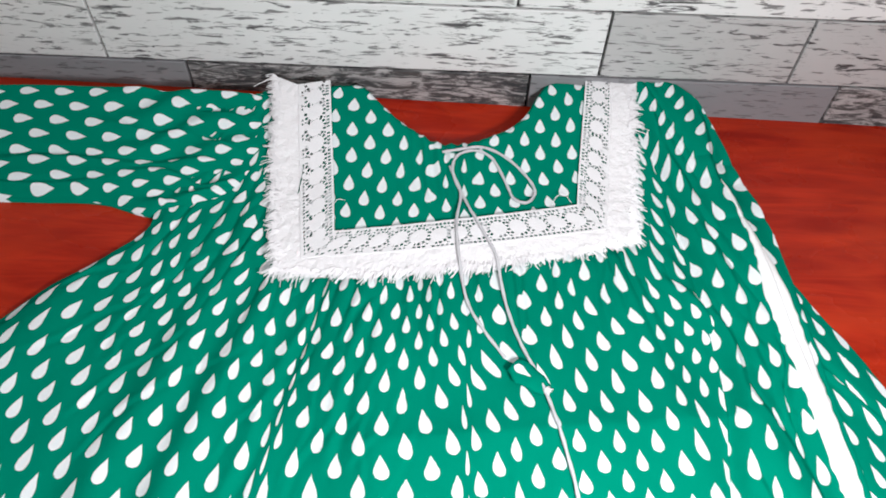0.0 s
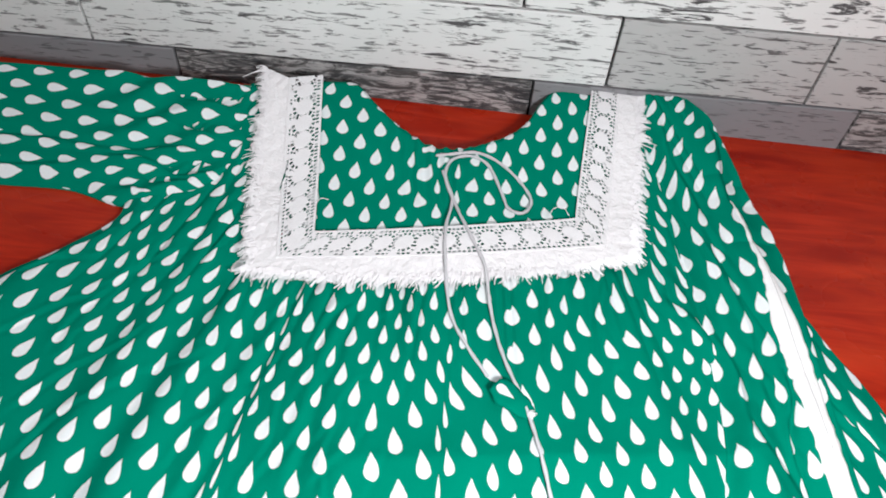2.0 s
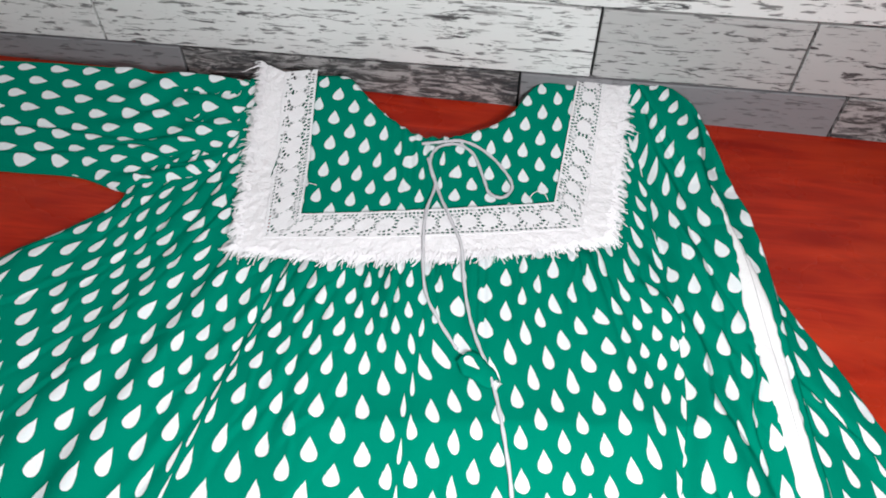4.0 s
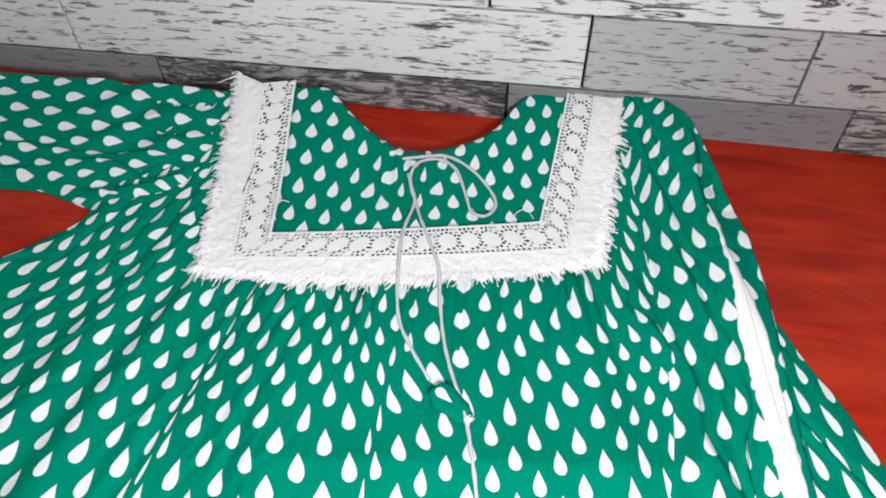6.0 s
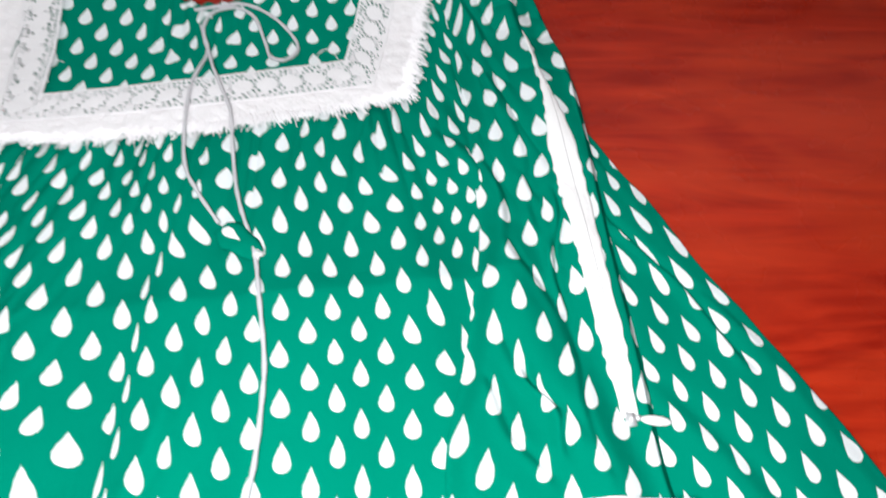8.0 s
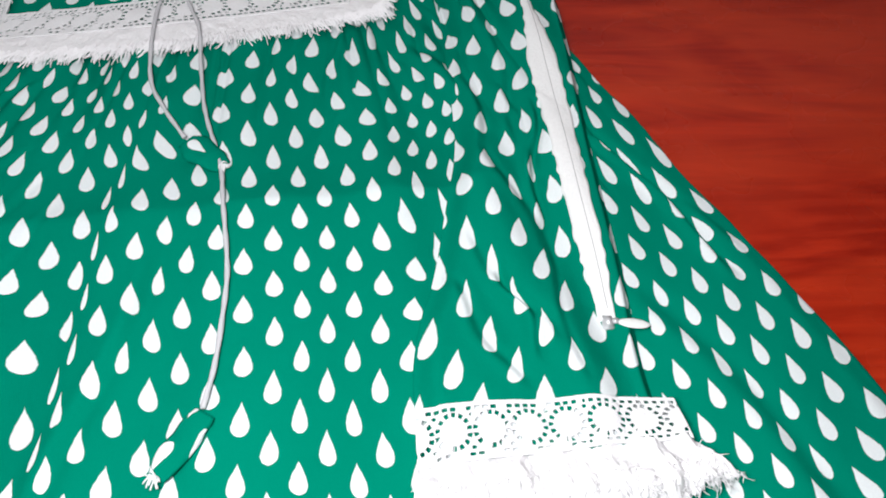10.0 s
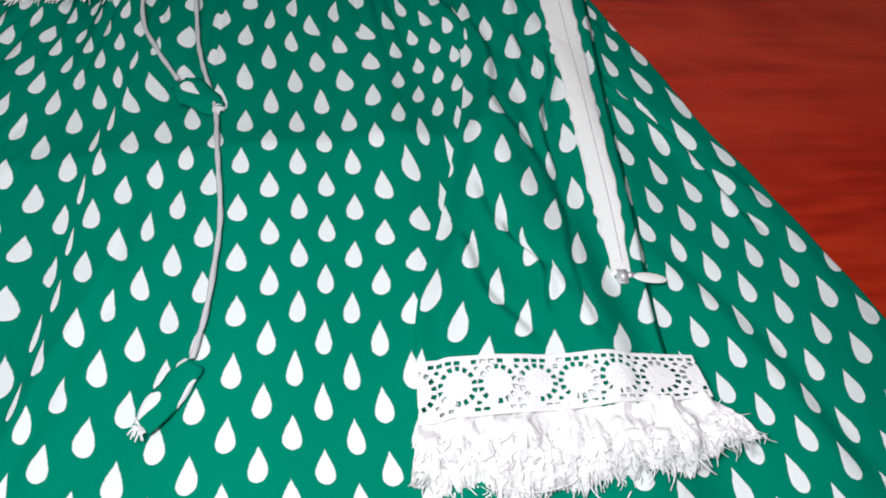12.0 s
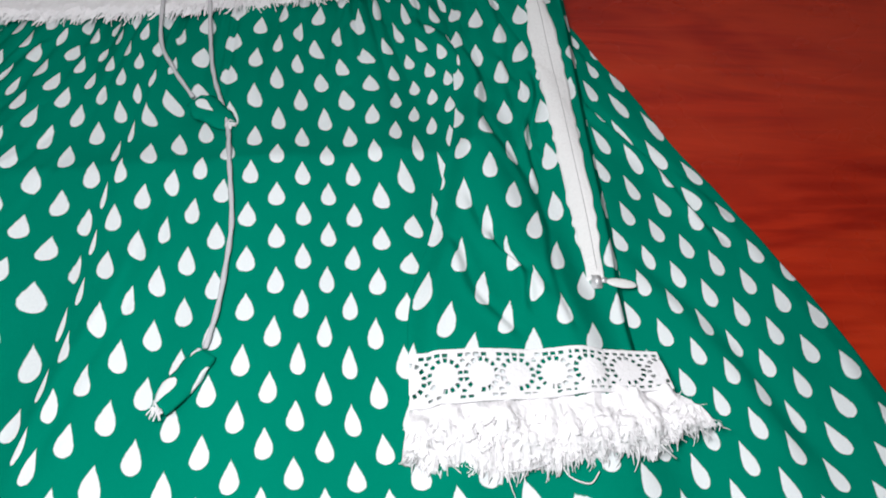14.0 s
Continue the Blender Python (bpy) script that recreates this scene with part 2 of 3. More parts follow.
wall_at = pose(0, WALL_Y, 0, 0, 0, WALL_YAW)
wall_north = tagged(solid("wall_north", box((-2.6, 0.004, 0), (2.8, 0.12, 2.45)), JOINT), "wall clad in whitewashed and grey distressed wood planks", "wall", kind="structure")
wall_north.matrix_world = wall_at

# housing added around the fill lamp, never in view
lamp_body = bmesh.new()
bmesh.ops.create_cone(lamp_body, cap_ends=True, segments=40, radius1=0.19, radius2=0.17, depth=0.06, matrix=pose(LAMP_AT[0], LAMP_AT[1], 2.42))
tagged(solid("unseen_ceiling_light", lamp_body, ENAMEL, smooth=False), "round white ceiling light, unseen, added with the fill lamp", "ceiling light")

# ---- the table ----
table = tagged(new("table"), "red-orange stained wooden table pushed against the wall", "table")
table.matrix_world = wall_at @ pose(0, -0.001, 0)
top = part("tabletop", box((-0.95, -1.15, TABLE_Z - 0.03), (1.15, 0, TABLE_Z), 0.003), WOOD, table)
for x in (-0.88, 1.08):
    for y in (-1.08, -0.07):
        part("leg", box((x - 0.035, y - 0.035, 0), (x + 0.035, y + 0.035, TABLE_Z - 0.03), 0.004), WOOD, table)
part("apron", box((-0.845, -1.09, TABLE_Z - 0.12), (1.045, -1.065, TABLE_Z - 0.03), 0.002), WOOD, table)
part("apron", box((-0.845, -0.085, TABLE_Z - 0.12), (1.045, -0.06, TABLE_Z - 0.03), 0.002), WOOD, table)

# ---- the dress ----
dress = tagged(new("dress"), "green cotton dress printed with white drops, laid out on the table", "dress")
dress.location = (0, 0, 0)

FAN = (0.14, 1.10)       # the gathers fan out from here


def fan(x, y):
    dx, dy = x - FAN[0], FAN[1] - y
    return np.arctan2(dx, dy), np.hypot(dx, dy)



# How the cloth is pulled about: shifts of the print in millimetres on a coarse grid of places, across and along.
def pulled(x, y, spread):
    (x0, x1, nx), (y0, y1, ny), wide, across, along = spread
    du, dv = 0.0, 0.0
    for k in range(nx * ny):
        cx, cy = x0 + (x1 - x0) * (k % nx) / (nx - 1), y0 + (y1 - y0) * (k // nx) / (ny - 1)
        near = np.exp(-((x - cx) ** 2 + (y - cy) ** 2) / (2 * wide * wide))
        du, dv = du + 0.001 * across[k] * near, dv + 0.001 * along[k] * near
    return du, dv


# the front of the skirt
FRONT_ACROSS = [0.0, -0.0, -0.0, -0.0, -0.1, -0.8, 0.4, 5.1, -4.9, 1.9, 1.9, 0.0, 0.0, 0.1, 0.2, 0.1, -0.2, 0.6, -10.0, -0.5, 0.7, -3.1, 6.8, 0.8, 0.3, 1.9, 3.8, 4.0, -0.5, 8.3, 16.5, -8.9, 4.3, -8.6, 10.2, -4.4, 1.2, 4.1, 4.6, 5.3, 5.7, -2.8, -5.4, -0.5, 4.3, -3.6, 2.0, -12.5, 2.2, 2.3, 3.2, -1.0, 7.7, 8.9, 6.8, -7.0, -2.5, -0.7, -1.7, 15.0, 6.6, 3.2, 4.1, 8.4, 3.7, -3.5, -5.3, 17.6, -11.3, 10.7, -11.2, -8.0, 10.0, -2.8, -2.7, -3.5, 12.1, 10.3, -4.8, 23.6, -18.1, 11.8, 0.4, -2.3, 0.5, -5.0, 11.6, -1.9, -5.3, 2.6, 1.4, 4.4, -6.4, -5.3, -7.2, 4.7]
FRONT_ALONG = [-0.0, 0.0, 0.0, 0.0, 0.0, -1.4, -12.3, -3.4, 6.5, -9.6, -1.4, 0.4, -0.0, -0.0, -0.1, 0.2, 0.4, 2.3, -3.3, -1.8, 1.2, 0.1, 8.3, 2.0, -0.2, -1.1, -3.5, -0.9, 2.9, -7.7, -14.5, -4.0, 5.2, -2.5, -7.9, 6.8, -1.0, -3.7, -8.3, -4.7, -2.3, -7.2, 7.0, -9.5, 4.2, -0.9, -0.0, 20.9, -1.2, -6.6, -1.8, -0.8, -13.8, -2.3, -0.9, -8.2, 9.6, 4.5, 3.6, -20.7, 0.8, -1.0, -10.7, -6.4, 6.4, -0.0, -10.6, -5.3, 4.1, -13.0, 7.1, -4.0, -10.4, -0.8, 9.1, -16.6, -1.1, 0.1, -0.6, 2.8, 3.3, 0.3, 6.5, 14.0, -9.5, -15.5, 3.0, -3.6, -9.9, -2.6, -0.9, -2.0, 0.6, -5.4, -10.5, 10.7]
FRONT = ((-0.26, 0.31, 12), (0.05, 0.46, 8), 0.044, FRONT_ACROSS, FRONT_ALONG)
# closer together
FRONT_FINE_ACROSS = [-0.0, -0.0, -0.0, -0.0, -0.0, -0.1, -1.6, 2.0, -1.2, 1.3, -1.7, -0.1, -0.0, -0.0, -0.0, -0.0, -0.0, -0.2, -1.6, 0.1, 0.2, -0.7, 0.9, -0.1, -0.0, 0.2, -0.2, -0.2, 0.5, -7.5, 4.1, -2.9, 1.9, -0.9, 1.6, -1.8, 0.1, 1.3, -0.9, 1.9, -2.6, 3.0, -1.5, 0.4, 0.7, -1.0, 1.4, -3.4, 0.9, -0.7, 0.1, -1.0, 1.1, -0.5, 0.5, -0.2, -0.5, 0.5, -0.5, 1.2, -0.7, -0.8, 0.8, 0.4, -2.1, -0.3, 0.5, -1.2, 1.6, -0.8, 0.3, -0.7, 0.7, 1.8, -2.5, 1.7, -0.5, 2.9, -3.5, 5.2, -5.2, 3.4, -2.4, 1.3, 2.9, -6.7, 6.6, -5.0, 0.5, -0.8, 1.8, 3.6, -2.6, 0.3, -3.4, 1.2]
FRONT_FINE_ALONG = [0.0, 0.0, 0.0, 0.0, -0.0, 0.0, -3.7, -3.4, 2.6, -1.9, 2.1, -0.0, -0.0, 0.0, 0.0, 0.0, -0.0, -2.4, 7.5, -1.0, -0.9, 0.6, 0.0, -1.2, -0.0, -0.0, -0.1, 0.7, 1.8, 1.0, -2.3, -0.1, 1.6, -0.9, 0.4, -0.2, -0.5, 0.0, -0.2, -0.2, 0.3, -1.0, 0.8, 1.0, -2.4, 2.4, -3.6, 6.2, -0.8, 1.2, -1.1, 1.2, -2.3, 2.3, -1.3, -0.4, 2.0, -2.1, 2.9, -2.2, 2.3, -4.5, 2.4, -0.1, -3.7, 0.6, 0.2, -0.0, -0.0, 1.4, -2.8, 1.5, -0.8, 2.7, -3.7, 0.3, 3.2, -1.0, 0.5, -0.8, 1.5, -3.9, 6.9, -2.4, -1.0, -3.5, 6.7, -2.5, -3.2, -1.4, 0.3, -2.4, -0.3, 4.0, -8.3, 2.6]
FRONT_FINE = ((-0.234, 0.284, 12), (0.079, 0.431, 8), 0.028, FRONT_FINE_ACROSS, FRONT_FINE_ALONG)
# the skirt's side beyond the folded sleeve
SIDE_ACROSS = [-7.0, -2.1, 7.6, 8.2, -5.5, -1.2, 8.7, 6.4, -0.8, -0.9, 3.9, 2.2, 0.7, -0.2, 2.8, 2.8, 3.9, 4.5, 6.1, 4.4, 6.5, 5.6, 2.8, 1.0]
SIDE_ALONG = [-5.8, -4.2, -0.3, 0.4, -3.0, 2.6, 5.6, 0.3, -0.7, -2.5, -1.7, -1.6, 0.6, -1.2, 2.3, 3.3, -8.7, -12.1, -4.8, 0.9, -8.2, -10.4, -6.5, -2.0]
SIDE = ((0.38, 0.5, 4), (0.05, 0.4, 6), 0.05, SIDE_ACROSS, SIDE_ALONG)
# the outstretched sleeve
ARM_ACROSS = [0.1, 0.9, 3.0, 1.7, -3.5, -1.3, -2.0, -9.2, -8.6, 0.1, 0.7, 2.0, -1.0, -4.8, 3.1, 1.7, -5.0, -1.9, -0.1, -0.3, -1.0, -3.7, -2.5, 5.8, 1.4, 1.9, 9.3, -0.1, -0.8, -1.9, -2.2, 0.6, 2.3, -4.3, 0.8, 9.3, -0.2, -1.0, -2.5, -1.9, 0.9, 1.0, -4.0, -2.1, 2.6]
ARM_ALONG = [0.0, -0.0, -0.7, -4.0, -10.0, -9.6, -1.0, -1.7, -3.6, 0.0, 0.1, -0.0, -0.9, -4.0, -4.8, 1.0, -0.1, 0.2, 0.0, 0.1, 0.3, 1.1, 1.5, 0.1, -0.3, -2.6, 1.7, 0.0, 0.2, 0.3, 0.3, -0.6, -0.3, -0.4, -3.6, -0.1, -0.0, 0.0, 0.2, 0.1, -1.9, -1.4, 0.8, -1.3, -0.8]
ARM = ((-0.45, -0.12, 9), (0.48, 0.63, 5), 0.045, ARM_ACROSS, ARM_ALONG)
# the folded sleeve
FOLDED_ACROSS = [1.3, 1.4, -1.3, -2.9, 2.3, 1.6, -0.4, -0.7, -1.5, -3.4, -2.1, 1.0, 4.3, 5.5, 3.2, 0.9, 4.7, 4.4, 0.3, -1.6, 5.0, 5.7, 2.9, 1.0, 7.1, 14.0, 14.9, 8.7, 4.1, 8.6, 9.3, 5.2, 0.7, 1.5, 1.5, 0.8]
FOLDED_ALONG = [0.9, 0.1, -2.8, -4.9, -1.5, 3.0, 4.8, -0.3, -8.7, -5.0, -0.7, -2.0, 0.2, 0.6, 0.4, -0.2, -5.1, -6.8, -3.3, 0.3, 1.6, 1.0, -2.5, -4.4, -1.6, -3.1, -4.2, -3.6, -4.3, -7.0, -6.1, -2.9, -0.7, -1.1, -1.0, -0.5]
FOLDED = ((0.27, 0.39, 4), (0.1, 0.64, 9), 0.05, FOLDED_ACROSS, FOLDED_ALONG)
# the yoke
YOKE_ACROSS = [-4.9, -4.3, -1.3, -1.0, -1.6, 1.1, 3.7, 4.8, 0.2, 0.0, 1.5, -5.7, -3.3, 3.3, 2.5, 14.4, 3.8, -2.7, -1.2, -12.1]
YOKE_ALONG = [7.0, 7.2, -6.1, -4.9, 1.3, 2.2, 1.8, -2.6, -0.3, 10.3, 0.2, -4.8, 0.5, -8.7, 9.9, 6.6, -2.7, -1.8, -5.0, 5.5]
YOKE = ((-0.03, 0.22, 5), (0.45, 0.62, 4), 0.05, YOKE_ACROSS, YOKE_ALONG)


def print_place(x, y):
    """Where the print's repeats run on the gathered skirt, in metres of cloth."""
    a, r = fan(x, y)
    p = r - 0.85
    # the front, where the cloth hangs plain
    t, q = np.clip(a, -0.06, 0.15), np.clip(p, -0.16, 0.20)
    across = -3.044 + 54.72 * t - 4.54 * q + 58.5 * t * q + 3.9 * t**2 + 4.93 * q**2 + 67 * (a - t)
    along = 2.831 - 0.66 * t + 29.13 * q + 9.83 * t * q - 15.9 * t**2 + 6.79 * q**2 + 29.5 * (p - q)
    # two gores beyond the folds that take up some of the cloth
    q = np.clip(p, -0.08, 0.10)
    t = np.clip(a, -0.26, -0.04)
    across_1 = -3.814 + 59.19 * a - 14.44 * q - 67.3 * t * q
    along_1 = 2.983 + 3.78 * a + 27.41 * p - 5.95 * t * q
    across_2 = -5.409 + 58.32 * a - 3.71 * q
    along_2 = 2.544 + 1.71 * a + 29.83 * p
    ease = 0.013 + 0.064 * smooth01((y - 0.33) / 0.05)      # the fold opens out below the yoke
    tuck, tuck2 = 1 - smooth01((a + 0.063) / ease), 1 - smooth01((a + 0.235) / 0.014)
    across = across + (across_1 - across) * tuck
    along = along + (along_1 - along) * tuck
    across = across + (across_2 - across) * tuck2
    along = along + (along_2 - along) * tuck2
    du, dv = np.add(pulled(x, y, FRONT), pulled(x, y, FRONT_FINE))
    su, sv = pulled(x, y, SIDE)
    beyond = smooth01((x - 0.33) / 0.03)
    return across * COL / 2 + du + (su - du) * beyond, -along * PERIOD + dv + (sv - dv) * beyond


left_edge = curve_of([(0.66, -0.175), (0.56, -0.182), (0.49, -0.187), (0.465, -0.189), (0.429, -0.224), (0.395, -0.264), (0.30, -0.335), (0.10, -0.45), (-0.30, -0.56)])
right_edge = curve_of([(0.66, 0.335), (0.56, 0.352), (0.467, 0.362), (0.437, 0.376), (0.385, 0.403), (0.324, 0.430), (0.28, 0.445), (0.24, 0.464), (0.185, 0.488), (0.104, 0.516), (0.0, 0.545), (-0.30, 0.60)])


CREASES = [((0.391, 0.330), (0.455, 0.211), 0.0036, 0.0065), ((0.130, 0.235), (0.090, 0.080), 0.005, 0.0035), ((0.40, 0.20), (0.47, 0.07), 0.008, 0.003), ((0.30, 0.40), (0.345, 0.31), 0.006, 0.003), ((-0.03, 0.36), (-0.10, 0.17), 0.006, 0.004), ((0.02, 0.38), (-0.01, 0.24), 0.005, 0.003), ((0.28, 0.41), (0.36, 0.30), 0.006, 0.004)]


crease_rng = random.Random(12)
for _ in range(64):
    turn = crease_rng.choice((-1, -1, 1)) * crease_rng.uniform(0.06, 0.46)
    start, reach = crease_rng.uniform(0.58, 0.84), crease_rng.uniform(0.03, 0.11)
    skew = turn * 0.10 + crease_rng.uniform(-0.05, 0.05)
    ends = [(FAN[0] + r * math.sin(a), FAN[1] - r * math.cos(a)) for r, a in ((start, turn), (start + reach, turn + skew))]
    CREASES.append((ends[0], ends[1], crease_rng.uniform(0.0020, 0.0036), crease_rng.uniform(0.0009, 0.0021)))


def across_crease(x, y, a, b):
    dx, dy = b[0] - a[0], b[1] - a[1]
    n2 = dx * dx + dy * dy
    t = ((x - a[0]) * dx + (y - a[1]) * dy) / n2
    d = ((x - a[0]) * dy - (y - a[1]) * dx) / math.sqrt(n2) + 0.003 * np.sin(t * 7 + a[0] * 90)
    return d, smooth01((t + 0.15) / 0.3) * smooth01((1.15 - t) / 0.3)


def tucked(x, y, some):
    """Cloth that is hidden in the creases, across the print."""
    total = 0.0
    for a, b, width, depth in some:
        d, ends = across_crease(x, y, a, b)
        total = total - 1.9 * depth * ends * (smooth01((d + width) / (1.6 * width)) - 0.5) * np.exp(-(d / 0.06) ** 2)
    return total


def valley(x, y, a, b, width, depth):
    """A crease from a to b, one flank steeper than the other."""
    d, ends = across_crease(x, y, a, b)
    return depth * ends * (np.exp(-((d - width) / (1.4 * width)) ** 2) * 0.8 - np.exp(-(d / width) ** 2))


def creases(x, y):
    return sum(valley(x, y, *c) for c in CREASES)


def ridge(x, y):
    """A soft fold across the front, steeper on its far side."""
    d = y - 0.262 - 0.05 * (x - 0.15)
    return 0.0105 * np.exp(-np.abs(d) / np.where(d < 0, 0.060, 0.036)) * smooth01((x + 0.04) / 0.10) * smooth01((0.36 - x) / 0.08)


def skirt_height(x, y):
    """Height of the skirt's cloth above the table."""
    a, r = fan(x, y)
    near = 1 - smooth01((r - 0.62) / 0.22)
    side = smooth01((np.abs(a) - 0.13) / 0.16)
    wander = nz(a * 14, r * 3.0, 3.1)
    pleat = np.sin(a * 105 + 5.0 * wander + 2.5 * nz(a * 40, r * 4, 9.0))
    pleat = 1 - 2 * np.abs(pleat) ** 0.7
    pleat = -pleat
    broad = np.sin(a * 62 + 4.0 * nz(a * 9, r * 2.2, 5.5))
    puff = nz(x * 5, y * 5, 1.7)
    under = smooth01((y - 0.425) / 0.02) * np.maximum(smooth01((x + 0.095) / 0.02) * smooth01((-0.02 - x) / 0.02), smooth01((x - 0.20) / 0.02) * smooth01((0.30 - x) / 0.02))
    return lift(y) - 0.0015 * under + (1 - 0.85 * under) * (0.0030 * near * pleat * (0.35 + 0.65 * smooth01((0.50 - y) / 0.05 + 0.3)) + (0.0022 + 0.0010 * side) * (1 - 0.8 * smooth01((y - 0.40) / 0.06)) * broad * (0.3 + 0.7 * smooth01((r - 0.5) / 0.2)) + 0.0065 * puff * (1 - 0.6 * smooth01((y - 0.38) / 0.05)) + 0.0026 * nz(x * 26, y * 14, 8.8) + creases(x, y) + ridge(x, y)), pleat * near


def build_skirt():
    s = np.linspace(0, 1, 420)
    mid = 0.448 + 0.10 * ((-0.185 + 0.547 * s) - 0.09)
    crown = np.where((s > 0.262) & (s < 0.77), mid, 0.622 + 0.012 * (s > 0.5))
    q = np.linspace(0, 1, 330)
    S, Q = np.meshgrid(s, q)
    Y = np.minimum(0.634 - 0.934 * Q**1.1, crown[None, :])
    L, R = left_edge(Y), right_edge(Y)
    X = L + (R - L) * S
    h, pleat = skirt_height(X, Y)
    rim = np.minimum(X - L, R - X)
    fall = 0.66 + 0.34 * smooth01(rim / 0.014)
    # ragged gathers make the outline wave
    X = X + 0.0022 * nz(X * 3, Y * 32, 2.2) * (1 - smooth01(rim / 0.03))
    A, Rr = fan(X, Y)
    U, V = print_place(X, Y)
    wild = smooth01((np.abs(A) - 0.13) / 0.12)
    U = U + 0.0018 * pleat + 0.0012 * nz(X * 22, Y * 7, 4.4) * wild + 0.5 * tucked(X, Y, CREASES)
    V = V + 0.001 * nz(X * 12, Y * 9, 6.1) * wild
    return sheet("skirt", X, Y, TABLE_Z + np.maximum(h * fall, 0.0016), U, V, COTTON, dress, "green cotton with white printed drops, gathered below the yoke")


neck_line = curve_of([(-0.045, 0.632), (-0.018, 0.636), (0.004, 0.633), (0.018, 0.616), (0.038, 0.594), (0.062, 0.576), (0.078, 0.567), (0.096, 0.565), (0.112, 0.567), (0.134, 0.575), (0.156, 0.586), (0.173, 0.603), (0.183, 0.621), (0.194, 0.637), (0.233, 0.641), (0.255, 0.64)])


def yoke_height(x, y):
    gather = np.exp(-((x - 0.085) / 0.035) ** 2) * smooth01((y - 0.47) / 0.06)
    return lift(y) + 0.002 + 0.0016 * nz(x * 16, y * 12, 2.9) + 0.0017 * gather * np.sin(x * 520 + 30 * y + 2 * nz(x * 30, y * 20, 3.3)), gather


def build_yoke():
    x = np.linspace(-0.045, 0.255, 240)
    q = np.linspace(0, 1, 150)
    low = 0.43 + 0.10 * (x - 0.09)
    X, Q = np.meshgrid(x, q)
    Y = neck_line(X) + (low[None, :] - neck_line(X)) * Q
    h, gather = yoke_height(X, Y)
    h = h - 0.003 * (1 - smooth01((neck_line(X) - Y) / 0.006))
    turn = radians(-9) * np.clip((0.13 - X) / 0.13, -0.8, 1)
    dx, dy = X - 0.025, Y - 0.518
    U = dx * np.cos(turn) + dy * np.sin(turn) + 0.004 * gather * np.sin(X * 300)
    V = (-dx * np.sin(turn) + dy * np.cos(turn)) * 1.13
    du, dv = pulled(X, Y, YOKE)
    return sheet("yoke", X, Y, TABLE_Z + h, U * 1.03 + du, V + dv, COTTON, dress, "square green yoke with a round neckline", foot=TABLE_Z + 0.004)


ARM_CREASES = [((-0.34, 0.552), (-0.13, 0.545), 0.005, 0.004), ((-0.24, 0.59), (-0.11, 0.56), 0.004, 0.003), ((-0.21, 0.535), (-0.12, 0.52), 0.004, 0.004), ((-0.19, 0.515), (-0.13, 0.505), 0.003, 0.003), ((-0.17, 0.61), (-0.10, 0.585), 0.004, 0.003), ((-0.42, 0.525), (-0.25, 0.52), 0.004, 0.003), ((-0.185, 0.50), (-0.12, 0.48), 0.004, 0.004)]


def build_sleeve_out():
    """The sleeve stretched out along the wall."""
    upper = curve_of([(-0.72, 0.648), (-0.33, 0.643), (-0.25, 0.640), (-0.17, 0.635), (-0.09, 0.630)])
    lower = curve_of([(-0.72, 0.515), (-0.45, 0.506), (-0.30, 0.501), (-0.24, 0.498), (-0.185, 0.482), (-0.13, 0.50), (-0.09, 0.54)])
    x = np.linspace(-0.72, -0.085, 300)
    X, Q = np.meshgrid(x, np.linspace(0, 1, 110))
    U0, L0 = upper(X), lower(X)
    Y = U0 + (L0 - U0) * Q
    near = smooth01((X + 0.30) / 0.13)
    fold = np.sin((Y - 0.48) * 170 - (X + 0.2) * 60 + 4 * nz(X * 12, Y * 14, 7.7))
    line = np.exp(-((Y - 0.553 - 0.04 * (X + 0.3)) / 0.006) ** 2)
    h = lift(Y) * (1 - 0.35 * smooth01((-0.25 - X) / 0.3)) + 0.003 + 0.0032 * near * fold + 0.003 * nz(X * 8, Y * 16, 1.1) - 0.003 * line * (1 - near)
    h = h + sum(valley(X, Y, *c) for c in ARM_CREASES)
    rim = np.minimum(U0 - Y, Y - L0)
    h = h * (0.35 + 0.65 * smooth01(rim / 0.014))
    join = smooth01((X + 0.13) / 0.045)
    hs, _ = skirt_height(X, Y)
    h = h * (1 - join) + (hs - 0.0015) * join
    U = 0.35 * tucked(X, Y, ARM_CREASES) + (Y - 0.605) * 0.98 - 0.16 * (X + 0.248) * 0.5 + 0.0015 * near * fold
    V = (X + 0.248)
    du, dv = pulled(X, Y, ARM)
    return sheet("sleeve", X, Y, TABLE_Z + np.maximum(h, 0.0015), U + du, V + dv, COTTON, dress, "sleeve stretched out flat along the wall")


slv_left = curve_of([(0.66, 0.272), (0.60, 0.284), (0.53, 0.297), (0.45, 0.301), (0.371, 0.302), (0.303, 0.301), (0.246, 0.290), (0.20, 0.280), (0.17, 0.271), (0.145, 0.267), (0.115, 0.268), (0.098, 0.269)])
slv_right = curve_of([(0.654, 0.292), (0.644, 0.316), (0.617, 0.350), (0.576, 0.373), (0.53, 0.386), (0.464, 0.391), (0.392, 0.391), (0.30, 0.389), (0.20, 0.389), (0.13, 0.389), (0.115, 0.391), (0.098, 0.393)])


